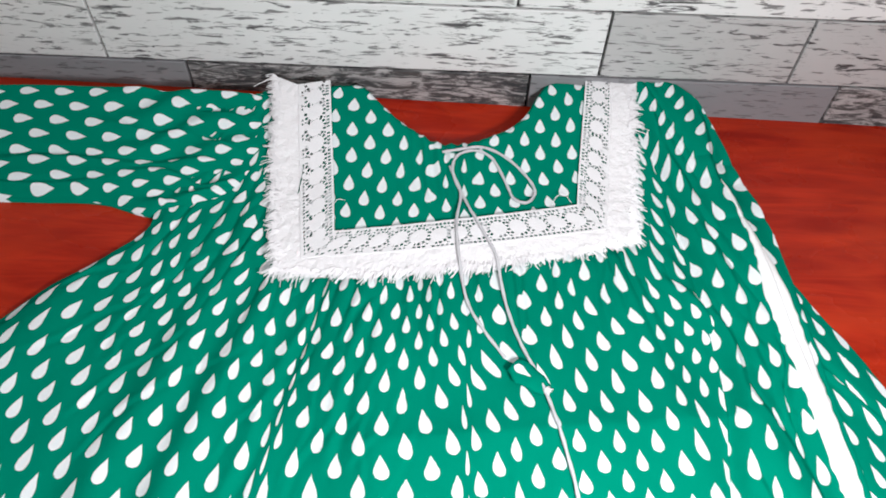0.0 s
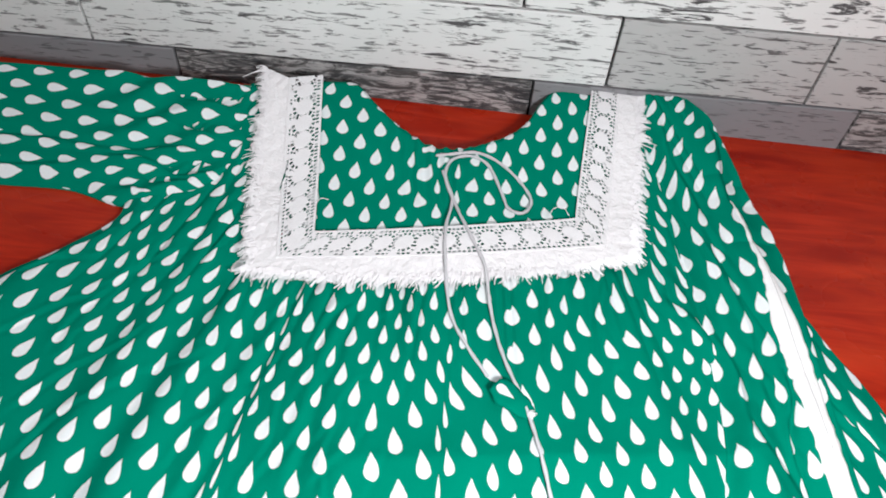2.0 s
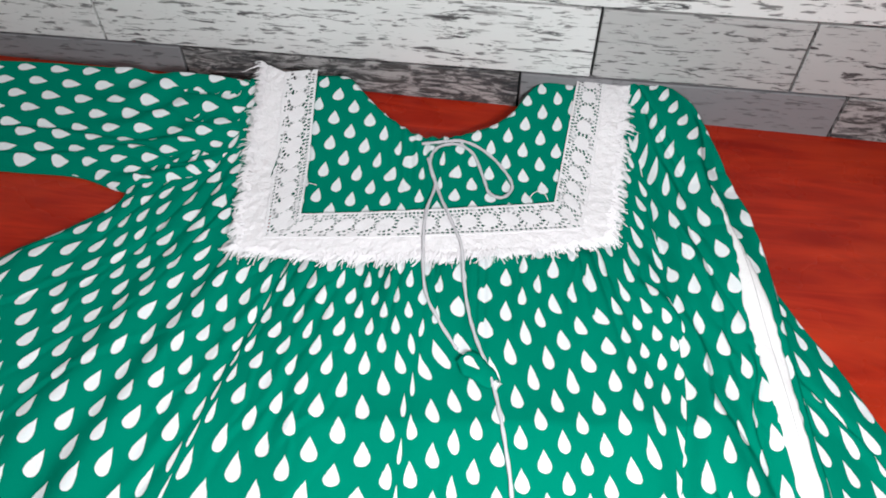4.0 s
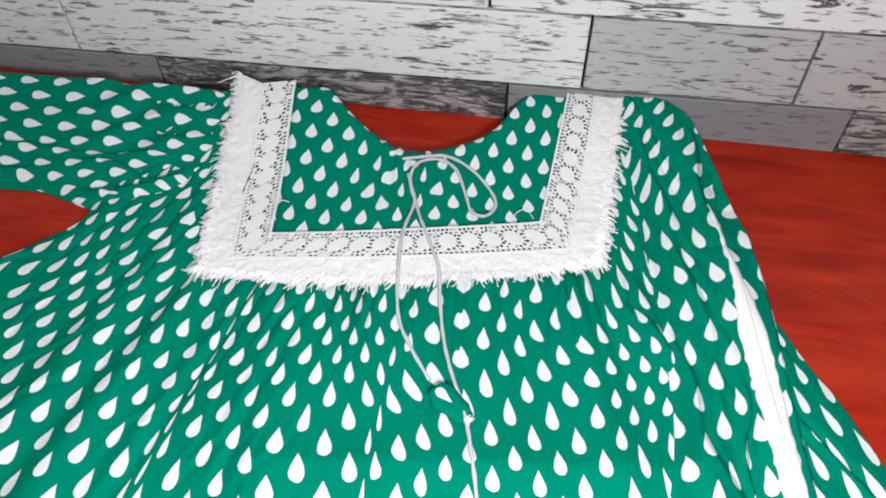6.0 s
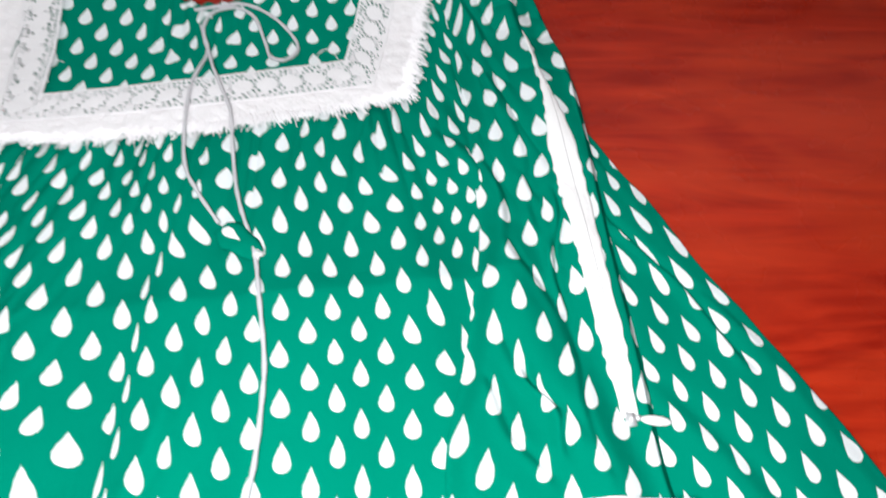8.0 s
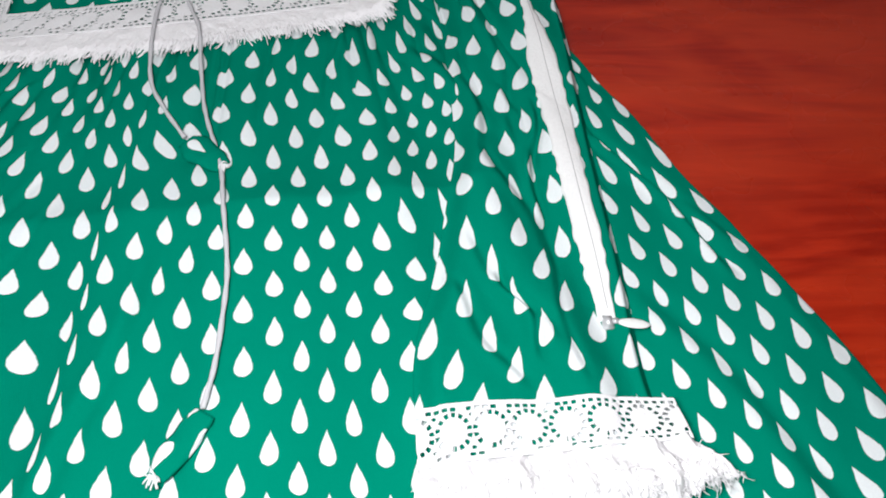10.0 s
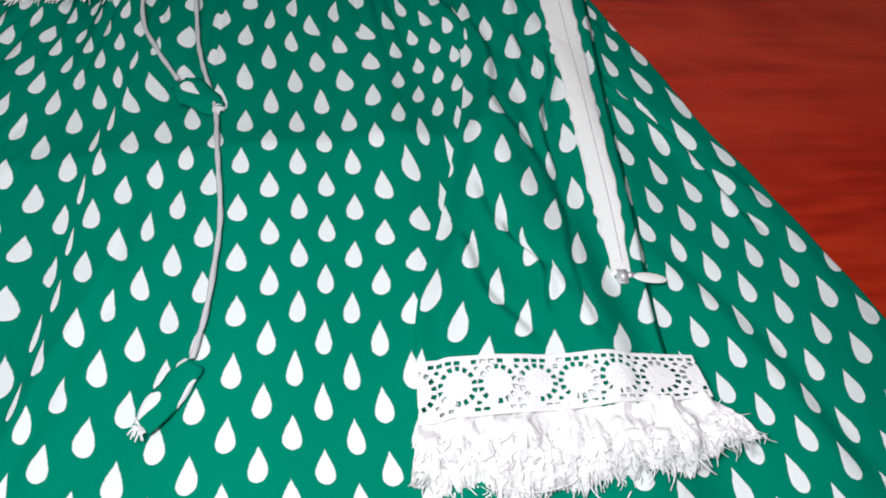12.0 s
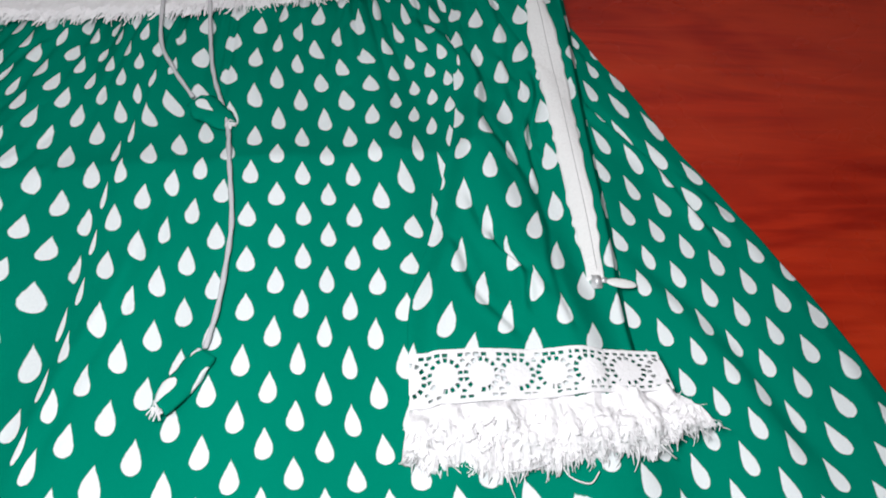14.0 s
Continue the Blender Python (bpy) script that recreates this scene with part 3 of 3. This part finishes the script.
SLEEVE_CREASES = [((0.355, 0.335), (0.348, 0.242), 0.0030, 0.0050), ((0.319, 0.207), (0.336, 0.152), 0.0030, 0.0042), ((0.352, 0.60), (0.362, 0.50), 0.004, 0.003), ((0.300, 0.60), (0.325, 0.50), 0.004, 0.003), ((0.338, 0.36), (0.356, 0.27), 0.0035, 0.0028), ((0.312, 0.40), (0.322, 0.31), 0.0035, 0.0028), ((0.29, 0.20), (0.322, 0.135), 0.0035, 0.0022), ((0.303, 0.228), (0.345, 0.155), 0.004, 0.003), ((0.335, 0.43), (0.345, 0.30), 0.004, 0.003), ((0.32, 0.30), (0.352, 0.215), 0.004, 0.0025), ((0.31, 0.52), (0.33, 0.41), 0.004, 0.003), ((0.346, 0.25), (0.353, 0.14), 0.003, 0.002)]


def sleeve_height(x, y):
    rim = np.minimum((x - slv_left(y)) * 0.8, (slv_right(y) - x) * 2.0)
    over = 0.0105 * (0.12 + 0.88 * smooth01(rim / 0.012))
    base, _ = skirt_height(np.minimum(x, right_edge(y) - 0.02), y)
    base = base - 0.85 * creases(np.minimum(x, right_edge(y) - 0.02), y)
    down = 0.012 * smooth01((x - 0.345) / 0.03) * smooth01((y - 0.47) / 0.08)
    fold = np.sin((x - 0.3) * 150 + (y - 0.3) * 34 + 3 * nz(x * 9, y * 7, 6.6))
    return base + over - down + 0.0015 * fold * smooth01(rim / 0.02) + 0.0022 * nz(x * 14, y * 9, 4.2) + sum(valley(x, y, *c) for c in SLEEVE_CREASES)


def build_sleeve_folded():
    """The sleeve folded down over the side of the skirt."""
    y = np.linspace(0.652, 0.100, 330)
    Q, Yc = np.meshgrid(np.linspace(0, 1, 110), y)
    L, R = slv_left(Yc), slv_right(Yc)
    X = L + (R - L) * Q
    h = sleeve_height(X, Yc)
    a, b = 10 * (X - 0.325), 10 * (Yc - 0.22)
    U = COL * (0.866 + 3.338 * a - 0.461 * b) + 0.5 * tucked(X, Yc, SLEEVE_CREASES)
    V = PERIOD * (-0.014 - 0.228 * a + 2.719 * b)
    du, dv = pulled(X, Yc, FOLDED)
    ob = sheet("sleeve", X, Yc, TABLE_Z + h, U + du, V + dv, COTTON, dress, "sleeve folded down over the skirt's side", foot=lambda x, y: TABLE_Z + (float(skirt_height(np.array([x]), np.array([y]))[0][0]) - 0.002 if x < float(right_edge(y)) - 0.012 else 0.001), out=0.001)
    return ob


skirt = build_skirt()
yoke = build_yoke()
sleeve_out = build_sleeve_out()
sleeve_folded = build_sleeve_folded()


# ---- lace ----
def three(a, b, c, t):
    """A line through three places at t = 0, 0.5 and 1."""
    t = np.asarray(t)[..., None]
    a, b, c = (np.array(p, float) for p in (a, b, c))
    return a * (2 * t - 1) * (t - 1) + b * 4 * t * (1 - t) + c * t * (2 * t - 1)


def lace_hole(along, across, width, ring):
    """Whether the crochet is open at a place of the band, in metres along and across it."""
    w = across / width
    k = round(along / ring)
    dx, dy = along - k * ring, (w - 0.50) * width
    r, a = math.hypot(dx, dy), math.atan2(dy, dx)
    outer = 0.30 * width
    if 0.82 * outer < r < 1.12 * outer and (a / (2 * math.pi) * 14 + 0.13 * k) % 1 > 0.40 and (k * 13 + int(a * 2.2 + 9)) % 13 > 0:
        return True
    gap = (along / 0.0040) % 1
    step = int(along / 0.0040)
    if 0.07 < w < 0.15 and gap > 0.34 and (k * 7 + step * 3) % 11 > 1:
        return True
    if 0.86 < w < 0.93 and gap > 0.36 and (k * 5 + step) % 9 > 1:
        return True
    for place in (0.22, 0.79):
        if math.hypot((abs(dx) - ring / 2) / 0.0012, (w - place) * width / 0.0010) < 1:
            return True
    return False


def lace_band(name, inner, outer, height, ring, parent, label, step=0.0005):
    length = sum(math.dist(inner[i], inner[i + 1]) + math.dist(outer[i], outer[i + 1]) for i in (0, 1)) / 2
    width = math.dist(inner[1], outer[1])
    nu, nw = int(length / step), int(width / step)
    T = np.linspace(0, 1, nu + 1)
    I, O = three(*inner, T), three(*outer, T)
    W = np.linspace(0, 1, nw + 1)
    P = I[:, None, :] * (1 - W[None, :, None]) + O[:, None, :] * W[None, :, None]
    Z = height(P[..., 0], P[..., 1]) + 0.0006 * nz(P[..., 0] * 90, P[..., 1] * 90, 1.9)
    # raised picot along the inner edge, and swollen rings
    verts = np.concatenate([P, Z[..., None]], -1).reshape(-1, 3).tolist()
    faces = []
    for i in range(nu):
        for j in range(nw):
            if not lace_hole((i + 0.5) / nu * length, (j + 0.5) / nw * width, width, ring):
                a = i * (nw + 1) + j
                faces.append((a, a + 1, a + nw + 2, a + nw + 1))
    ob = from_lists(name, verts, faces, LACE, parent, label)
    m = ob.modifiers.new("thickness", "SOLIDIFY")
    m.thickness, m.offset = 0.0009, 0
    return ob


def fringe(name, inner, outer, height, parent, label, spacing=0.0009, curl=0.30, share=0.86, layers=2, lump=0.0010, reachy=0.18, thread=0.00070, fuzz=False):
    """Torn cloth: a woven strip whose edge is frayed into loose threads."""
    rng = random.Random(len(name) + int(inner[0][0] * 1000))
    length = sum(math.dist(outer[i], outer[i + 1]) for i in (0, 1))
    n = int(length / spacing)
    verts, faces = [], []
    rows = 15
    T = np.linspace(0, 1, n + 1)
    I, O = three(*inner, T), three(*outer, T)
    I = I - 0.10 * (O - I)
    seed = inner[0][0] * 7
    reach = np.array([share * (1 + reachy * noise.noise((t * length * 70, 0.3, seed)) + 0.12 * noise.noise((t * length * 260, 2.3, seed)) + 0.05 * rng.uniform(-1, 1)) for t in T])

    def bed(p):
        return float(height(p[0], p[1])) + lump * noise.noise((p[0] * 130, p[1] * 130, 0.4)) + 0.5 * lump * noise.noise((p[0] * 340, p[1] * 340, 3.4))

    for i in range(n + 1):
        for j in range(rows):
            f = j / (rows - 1) * reach[i]
            p = I[i] * (1 - f) + O[i] * f
            drop = (0.004 if fuzz else 0.002) * max(0.0, j / (rows - 1) - 0.8) / 0.2
            verts.append((p[0], p[1], bed(p) - drop))
    for i in range(n):
        for j in range(rows - 1):
            a = i * rows + j
            faces.append((a, a + 1, a + rows + 1, a + rows))
    for layer in range(layers):
        for i in range(n + 1):
            clump = noise.noise((T[i] * length * 190, 5.0 + layer, seed))
            base = reach[i] * (rng.uniform(0.80, 1.0) if fuzz else rng.uniform(0.72, 0.98))
            tip = (base + 0.04 if fuzz else 0.94) + (0.08 if fuzz else 0.26) * clump + rng.uniform(-0.10, 0.08) + (rng.uniform(0.05, 0.2) if rng.random() < 0.06 else 0)
            if tip < base + 0.05:
                continue
            p = I[i] * (1 - base) + O[i] * base
            way = (O[i] - I[i]) * (tip - base)
            side = np.array([-way[1], way[0]]) * (rng.gauss(0, curl) + 0.8 * curl * noise.noise((T[i] * length * 120, 9.0, seed)) * 2)
            wide = thread * rng.uniform(0.7, 1.4)
            rise = rng.uniform(0.0002, 0.0012)
            nrm = np.array([-way[1], way[0]])
            nrm = nrm / (np.linalg.norm(nrm) + 1e-9) * wide
            segs = 4
            n0 = len(verts)
            z0 = bed(p)
            for k in range(segs + 1):
                f = k / segs
                q = p + way * f + side * f * f
                h = z0 - (0.0035 if fuzz else 0.0026) * f * f - (0.003 if fuzz else 0) + rise * math.sin(math.pi * min(1, f * 1.1)) + 0.0003
                taper = 1 - 0.5 * f
                verts.append((q[0] - nrm[0] * taper, q[1] - nrm[1] * taper, h))
                verts.append((q[0] + nrm[0] * taper, q[1] + nrm[1] * taper, h))
                verts.append((q[0], q[1], h + wide * 1.2 * taper))
            for k in range(segs):
                a = n0 + 3 * k
                faces += [(a, a + 2, a + 5, a + 3), (a + 2, a + 1, a + 4, a + 5), (a + 1, a, a + 3, a + 4)]
    return from_lists(name, verts, faces, FRAYED, parent, label, smooth=fuzz)


def collar_z(x, y):
    return TABLE_Z + lift(y) + 0.0072


def fringe_z(x, y):
    return TABLE_Z + lift(y) + 0.0068


RING = 0.0184
COLLAR = [
    # inner edge, edge between lace and frayed cloth, frayed edge
    (((-0.030, 0.634), (-0.024, 0.545), (-0.018, 0.455)), ((-0.062, 0.628), (-0.055, 0.526), (-0.046, 0.425)), ((-0.092, 0.643), (-0.087, 0.535), (-0.073, 0.406))),
    (((-0.018, 0.455), (0.094, 0.469), (0.209, 0.487)), ((-0.046, 0.425), (0.093, 0.437), (0.233, 0.457)), ((-0.074, 0.408), (0.080, 0.406), (0.265, 0.441))),
    (((0.209, 0.487), (0.222, 0.560), (0.236, 0.640)), ((0.233, 0.457), (0.250, 0.547), (0.264, 0.638)), ((0.263, 0.439), (0.281, 0.547), (0.296, 0.655))),
]
for a, b, c in COLLAR:
    trim = lace_band("lace_trim", a, b, collar_z, RING, dress, "white crochet lace band with ring motifs")
    fringe("frayed_edge", b, c, fringe_z, trim, "frayed white cloth edge")


def cuff_z(x, y):
    x, y = np.asarray(x, float), np.asarray(y, float)
    rest = sleeve_height(np.clip(x, 0.277, 0.366), np.maximum(y, 0.112))
    return TABLE_Z + rest + 0.0026 + 0.0008 * np.sin(x * 110)


CUFF = (((0.267, 0.123), (0.330, 0.125), (0.394, 0.122)), ((0.267, 0.094), (0.331, 0.098), (0.398, 0.101)), ((0.2625, 0.069), (0.334, 0.066), (0.417, 0.081)))


def cuff_fringe_z(x, y):
    y = np.asarray(y)
    return TABLE_Z + 0.0125 + 0.0085 * smooth01((y - 0.060) / 0.030) + 0.003 * np.exp(-((y - 0.083) / 0.009) ** 2)


cuff = lace_band("lace_cuff", CUFF[0], CUFF[1], cuff_z, RING, sleeve_folded, "white crochet lace cuff with ring motifs", 0.0004)
fringe("cuff_fringe", CUFF[1], CUFF[2], cuff_fringe_z, sleeve_folded, "fluffy frayed white cloth edge", 0.0006, 0.40, 0.98, 2, 0.0050, 0.14, 0.00060, True)


def build_fluff(count=420):
    """Short curled threads that stand out of the frayed cuff."""
    rng = random.Random(31)
    verts, faces = [], []
    for _ in range(count):
        t, f = rng.random(), rng.uniform(0.16, 0.98) ** 0.8
        p = three(*CUFF[1], t) * (1 - f) + three(*CUFF[2], t) * f
        z = float(cuff_fringe_z(p[0], p[1])) + 0.0050 * noise.noise((p[0] * 130, p[1] * 130, 0.4)) + 0.0006 - 0.004 * max(0.0, f - 0.85) / 0.15
        turn, long = rng.gauss(-1.57, 0.9), rng.uniform(0.0022, 0.0052)
        d = Vector((math.cos(turn), math.sin(turn), 0)) * long
        bend = Vector((-d.y, d.x, 0)) * rng.uniform(-0.7, 0.7)
        o = Vector((p[0], p[1], z))
        up = rng.uniform(0.0002, 0.0007)
        v, q = tube([o, o + d * 0.4 + bend * 0.3 + Vector((0, 0, up)), o + d * 0.8 + bend * 0.8 + Vector((0, 0, up * 0.7)), o + d + bend * 1.2], rng.uniform(0.00014, 0.00026), 4)
        faces += [tuple(k + len(verts) for k in face) for face in q]
        verts += v
    return tagged(from_lists("cuff_fluff", verts, faces, FRAYED, sleeve_folded, "short curled loose white threads"), kind="stuff")


build_fluff()


def loose_thread(plan, z, parent):
    verts, faces = tube(spline([(x, y, z + h) for x, y, h in plan], 8), 0.00035, 6)
    return from_lists("loose_thread", verts, faces, FRAYED, parent, "single loose white thread")


loose_thread([(0.297, 0.074, 0.002), (0.304, 0.068, 0.003), (0.313, 0.0655, 0.0025), (0.323, 0.066, 0.003), (0.333, 0.069, 0.002)], TABLE_Z + 0.011, sleeve_folded)
loose_thread([(0.338, 0.069, 0.002), (0.342, 0.062, 0.002), (0.351, 0.059, 0.001), (0.356, 0.064, 0.002)], TABLE_Z + 0.011, sleeve_folded)
loose_thread([(-0.018, 0.470, 0.0), (-0.021, 0.480, 0.003), (-0.017, 0.490, 0.004), (-0.010, 0.491, 0.002)], TABLE_Z + 0.014, dress)
loose_thread([(0.185, 0.487, 0.0), (0.190, 0.495, 0.003), (0.198, 0.497, 0.004), (0.204, 0.489, 0.001)], TABLE_Z + 0.014, dress)


# ---- the zip on the folded sleeve ----
tape_left = curve_of([(0.52, 0.3575), (0.432, 0.3612), (0.383, 0.3585), (0.319, 0.361), (0.237, 0.3650), (0.172, 0.3690)])
tape_right = curve_of([(0.52, 0.3595), (0.466, 0.363), (0.388, 0.3755), (0.333, 0.378), (0.262, 0.378), (0.209, 0.3785), (0.172, 0.3765)])


def build_tape():
    y = np.linspace(0.52, 0.172, 260)
    Q, Y = np.meshgrid(np.linspace(0, 1, 12), y)
    scallop = 0.0011 * np.sin(Y * 300 + 2 * np.sin(Y * 90))
    L, R = tape_left(Y) - np.maximum(scallop, 0), tape_right(Y) + 0.4 * scallop
    X = L + (R - L) * Q
    Z = TABLE_Z + sleeve_height(X, Y) + 0.0012 + 0.0010 * np.sin(np.pi * Q)
    return sheet("zip_tape", X, Y, Z, X, Y, TAPE, sleeve_folded, "white zip tape", foot=lambda x, y: 0.0 + TABLE_Z + float(sleeve_height(np.array([x]), np.array([y]))[0]) - 0.001, out=0.0004)


build_tape()
seam = []
for y in np.linspace(0.50, 0.178, 90):
    x = 0.5 * float(tape_left(y) + tape_right(y)) + 0.001
    seam.append((x, y, TABLE_Z + float(sleeve_height(np.array([x]), np.array([y]))[0]) + 0.0022))
verts, faces = tube(seam, 0.00022, 5)
from_lists("zip_seam", verts, faces, THREAD, sleeve_folded, "thin stitched line down the zip")

ZX, ZY = 0.3725, 0.170
ZZ = TABLE_Z + float(sleeve_height(np.array([ZX]), np.array([ZY]))[0])
slider = bmesh.new()
for lo, hi in (((-0.003, -0.004, 0), (0.003, 0.005, 0.002)), ((-0.0022, -0.003, 0.002), (0.0022, 0.003, 0.0042)), ((0.0018, -0.0016, 0.002), (0.006, 0.0016, 0.0038))):
    piece = box(lo, hi, 0.0006)
    me = bpy.data.meshes.new("piece")
    piece.to_mesh(me)
    slider.from_mesh(me)
    piece.free()
    bpy.data.meshes.remove(me)
ob = part("zip_slider", slider, METAL, sleeve_folded, "small metal zip slider", True)
ob.location = (ZX, ZY, ZZ)
pull = bmesh.new()
bmesh.ops.create_uvsphere(pull, u_segments=20, v_segments=10, radius=1, matrix=Matrix.Diagonal((0.0088, 0.0030, 0.0011, 1)))
ob = part("zip_pull", pull, ENAMEL, sleeve_folded, "white leaf-shaped zip pull", True)
ob.matrix_world = pose(ZX + 0.0135, ZY - 0.002, ZZ + 0.0025, 0, 4, -8)


# ---- drawstring ----
def over(x, y, extra):
    if y > 0.49:
        return TABLE_Z + float(lift(y)) + 0.0035 + extra
    if y > 0.40:
        return TABLE_Z + float(lift(y)) + 0.0080 + extra
    return TABLE_Z + float(skirt_height(np.array([x]), np.array([y]))[0][0]) + 0.0012 + extra


def cord(name, plan, parent, label, extra=0.002, radius=0.0014):
    line = spline([(x, y, 0) for x, y in plan], 10)
    z = [over(p.x, p.y, extra) for p in line]
    z = [sum(z[max(0, i - 6):i + 7]) / len(z[max(0, i - 6):i + 7]) for i in range(len(z))]
    verts, faces = tube([(p.x, p.y, h) for p, h in zip(line, z)], radius, 9, 0.9)
    return from_lists(name, verts, faces, CORD, parent, label)


drawstring = cord("drawstring", [(0.083, 0.551), (0.099, 0.554), (0.123, 0.557), (0.146, 0.545), (0.164, 0.524), (0.171, 0.505), (0.162, 0.490), (0.150, 0.495), (0.144, 0.514), (0.133, 0.543), (0.117, 0.553), (0.100, 0.549), (0.093, 0.537), (0.094, 0.520), (0.099, 0.500), (0.093, 0.462), (0.094, 0.415), (0.099, 0.377), (0.111, 0.352), (0.127, 0.327)], dress, "white cord tied in a loose bow at the neckline")
cord("drawstring_end", [(0.090, 0.536), (0.098, 0.510), (0.106, 0.482), (0.116, 0.455), (0.126, 0.427), (0.130, 0.393), (0.135, 0.362), (0.141, 0.338), (0.149, 0.314), (0.156, 0.290), (0.160, 0.268), (0.164, 0.243), (0.168, 0.213), (0.168, 0.188), (0.167, 0.156), (0.164, 0.133)], dress, "white cord hanging down the front")


def tassel(x, y, turn, size, fat, shift):
    """A scrap of the printed cotton gathered to a knot with loose threads."""
    verts, faces, uvs = [], [], []
    n, m = 26, 14
    for i in range(n):
        f = i / (n - 1)
        wide = size * (0.10 + fat * math.sin(math.pi * (0.18 + 0.78 * f)) ** 0.8)
        for j in range(m):
            g = 2 * math.pi * j / m
            crumple = 1 + 0.30 * noise.noise((f * 4 + x * 50, math.cos(g) * 1.4, math.sin(g) * 1.4 + y * 30))
            verts.append((f * size - 0.5 * size, math.cos(g) * wide * crumple, math.sin(g) * wide * 0.26 * crumple))
            uvs.append((shift + math.cos(g) * wide * 1.2, f * size * 1.05 + 0.6 * wide * math.sin(g)))
    for i in range(n - 1):
        for j in range(m):
            a, b = i * m + j, i * m + (j + 1) % m
            faces.append((a, b, b + m, a + m))
    faces.append(tuple(range(m))[::-1])
    faces.append(tuple(range((n - 1) * m, n * m)))
    ob = from_lists("tassel", verts, faces, COTTON, dress, "crumpled scrap of the green print tied to the cord", uvs)
    ob.matrix_world = pose(x, y, over(x, y, 0.003), 0, 0, turn)
    rng = random.Random(int(x * 1000))
    tv, tf = [], []
    for k in range(16):
        a = rng.gauss(0, 0.8)
        d = Vector((math.cos(a), math.sin(a), 0)) * rng.uniform(0.003, 0.007)
        o = Vector((0.47 * size, rng.uniform(-0.0015, 0.0015), 0.001))
        pts = [o, o + d * 0.5 + Vector((0, 0, rng.uniform(0.0005, 0.003))), o + d + Vector((0, 0, rng.uniform(-0.001, 0.002)))]
        v, f = tube(spline(pts, 3), 0.0004, 5)
        tf += [tuple(i + len(tv) for i in q) for q in f]
        tv += v
    from_lists("loose_threads", tv, tf, FRAYED, ob, "white thread ends")
    return ob


tassel(0.144, 0.306, -42, 0.034, 0.20, 0.0163)
tassel(0.156, 0.115, -122, 0.036, 0.11, 0.006)

# ---- planks of the wall, last ----
ROW, SLOPE, LINE = 0.0785, 1.26, 0.7892
plank_mesh = {}


def plank(length, material):
    key = (round(length, 3), material.name)
    if key not in plank_mesh:
        bm = box((0, 0, 0.0013), (length - 0.0026, 0.010, ROW - 0.0013))
        bmesh.ops.bevel(bm, geom=[e for e in bm.edges if all(v.co.y < 0.001 for v in e.verts)], offset=0.0008, segments=1, affect="EDGES")
        me = bpy.data.meshes.new("plank")
        bm.to_mesh(me)
        bm.free()
        me.materials.append(material)
        plank_mesh[key] = me
    return plank_mesh[key]


rng = random.Random(5)
KNOWN = {-1: [-0.60, -0.183, 0.178, 0.502, 0.94], 0: [-0.74, -0.264, 0.249, 0.445, 0.90], 1: [-0.33, 0.157, 0.62]}
# row 0 right of 0.249: whitewash darkened for the weaker light there
KINDS = {(-1, -0.183): WORN_PLANK, (-1, 0.502): WORN_PLANK, (-1, -0.60): GREY_PLANK, (-1, 0.178): GREY_PLANK, (0, -0.264): WHITE_PLANK, (0, 0.249): DIMMED_PLANK, (0, 0.445): DIMMED_PLANK}
for k in range(-10, 21):
    cuts = list(KNOWN.get(k, [rng.uniform(-0.3, 0.1)]))
    while cuts[0] > -1.9:
        cuts.insert(0, cuts[0] - rng.choice((0.36, 0.42, 0.51)))
    while cuts[-1] < 2.1:
        cuts.append(cuts[-1] + rng.choice((0.36, 0.42, 0.51)))
    for a, b in zip(cuts, cuts[1:]):
        kind = KINDS.get((k, a))
        if kind is None:
            kind = WHITE_PLANK if k in (0, 1, 2) else rng.choice((WHITE_PLANK, WHITE_PLANK, GREY_PLANK, WORN_PLANK))
        ob = new("plank", plank(b - a, kind))
        ob.parent = wall_north
        ob.matrix_local = pose(0, -0.004, LINE, 0, -SLOPE, 0) @ pose(a + 0.0011, 0, k * ROW)
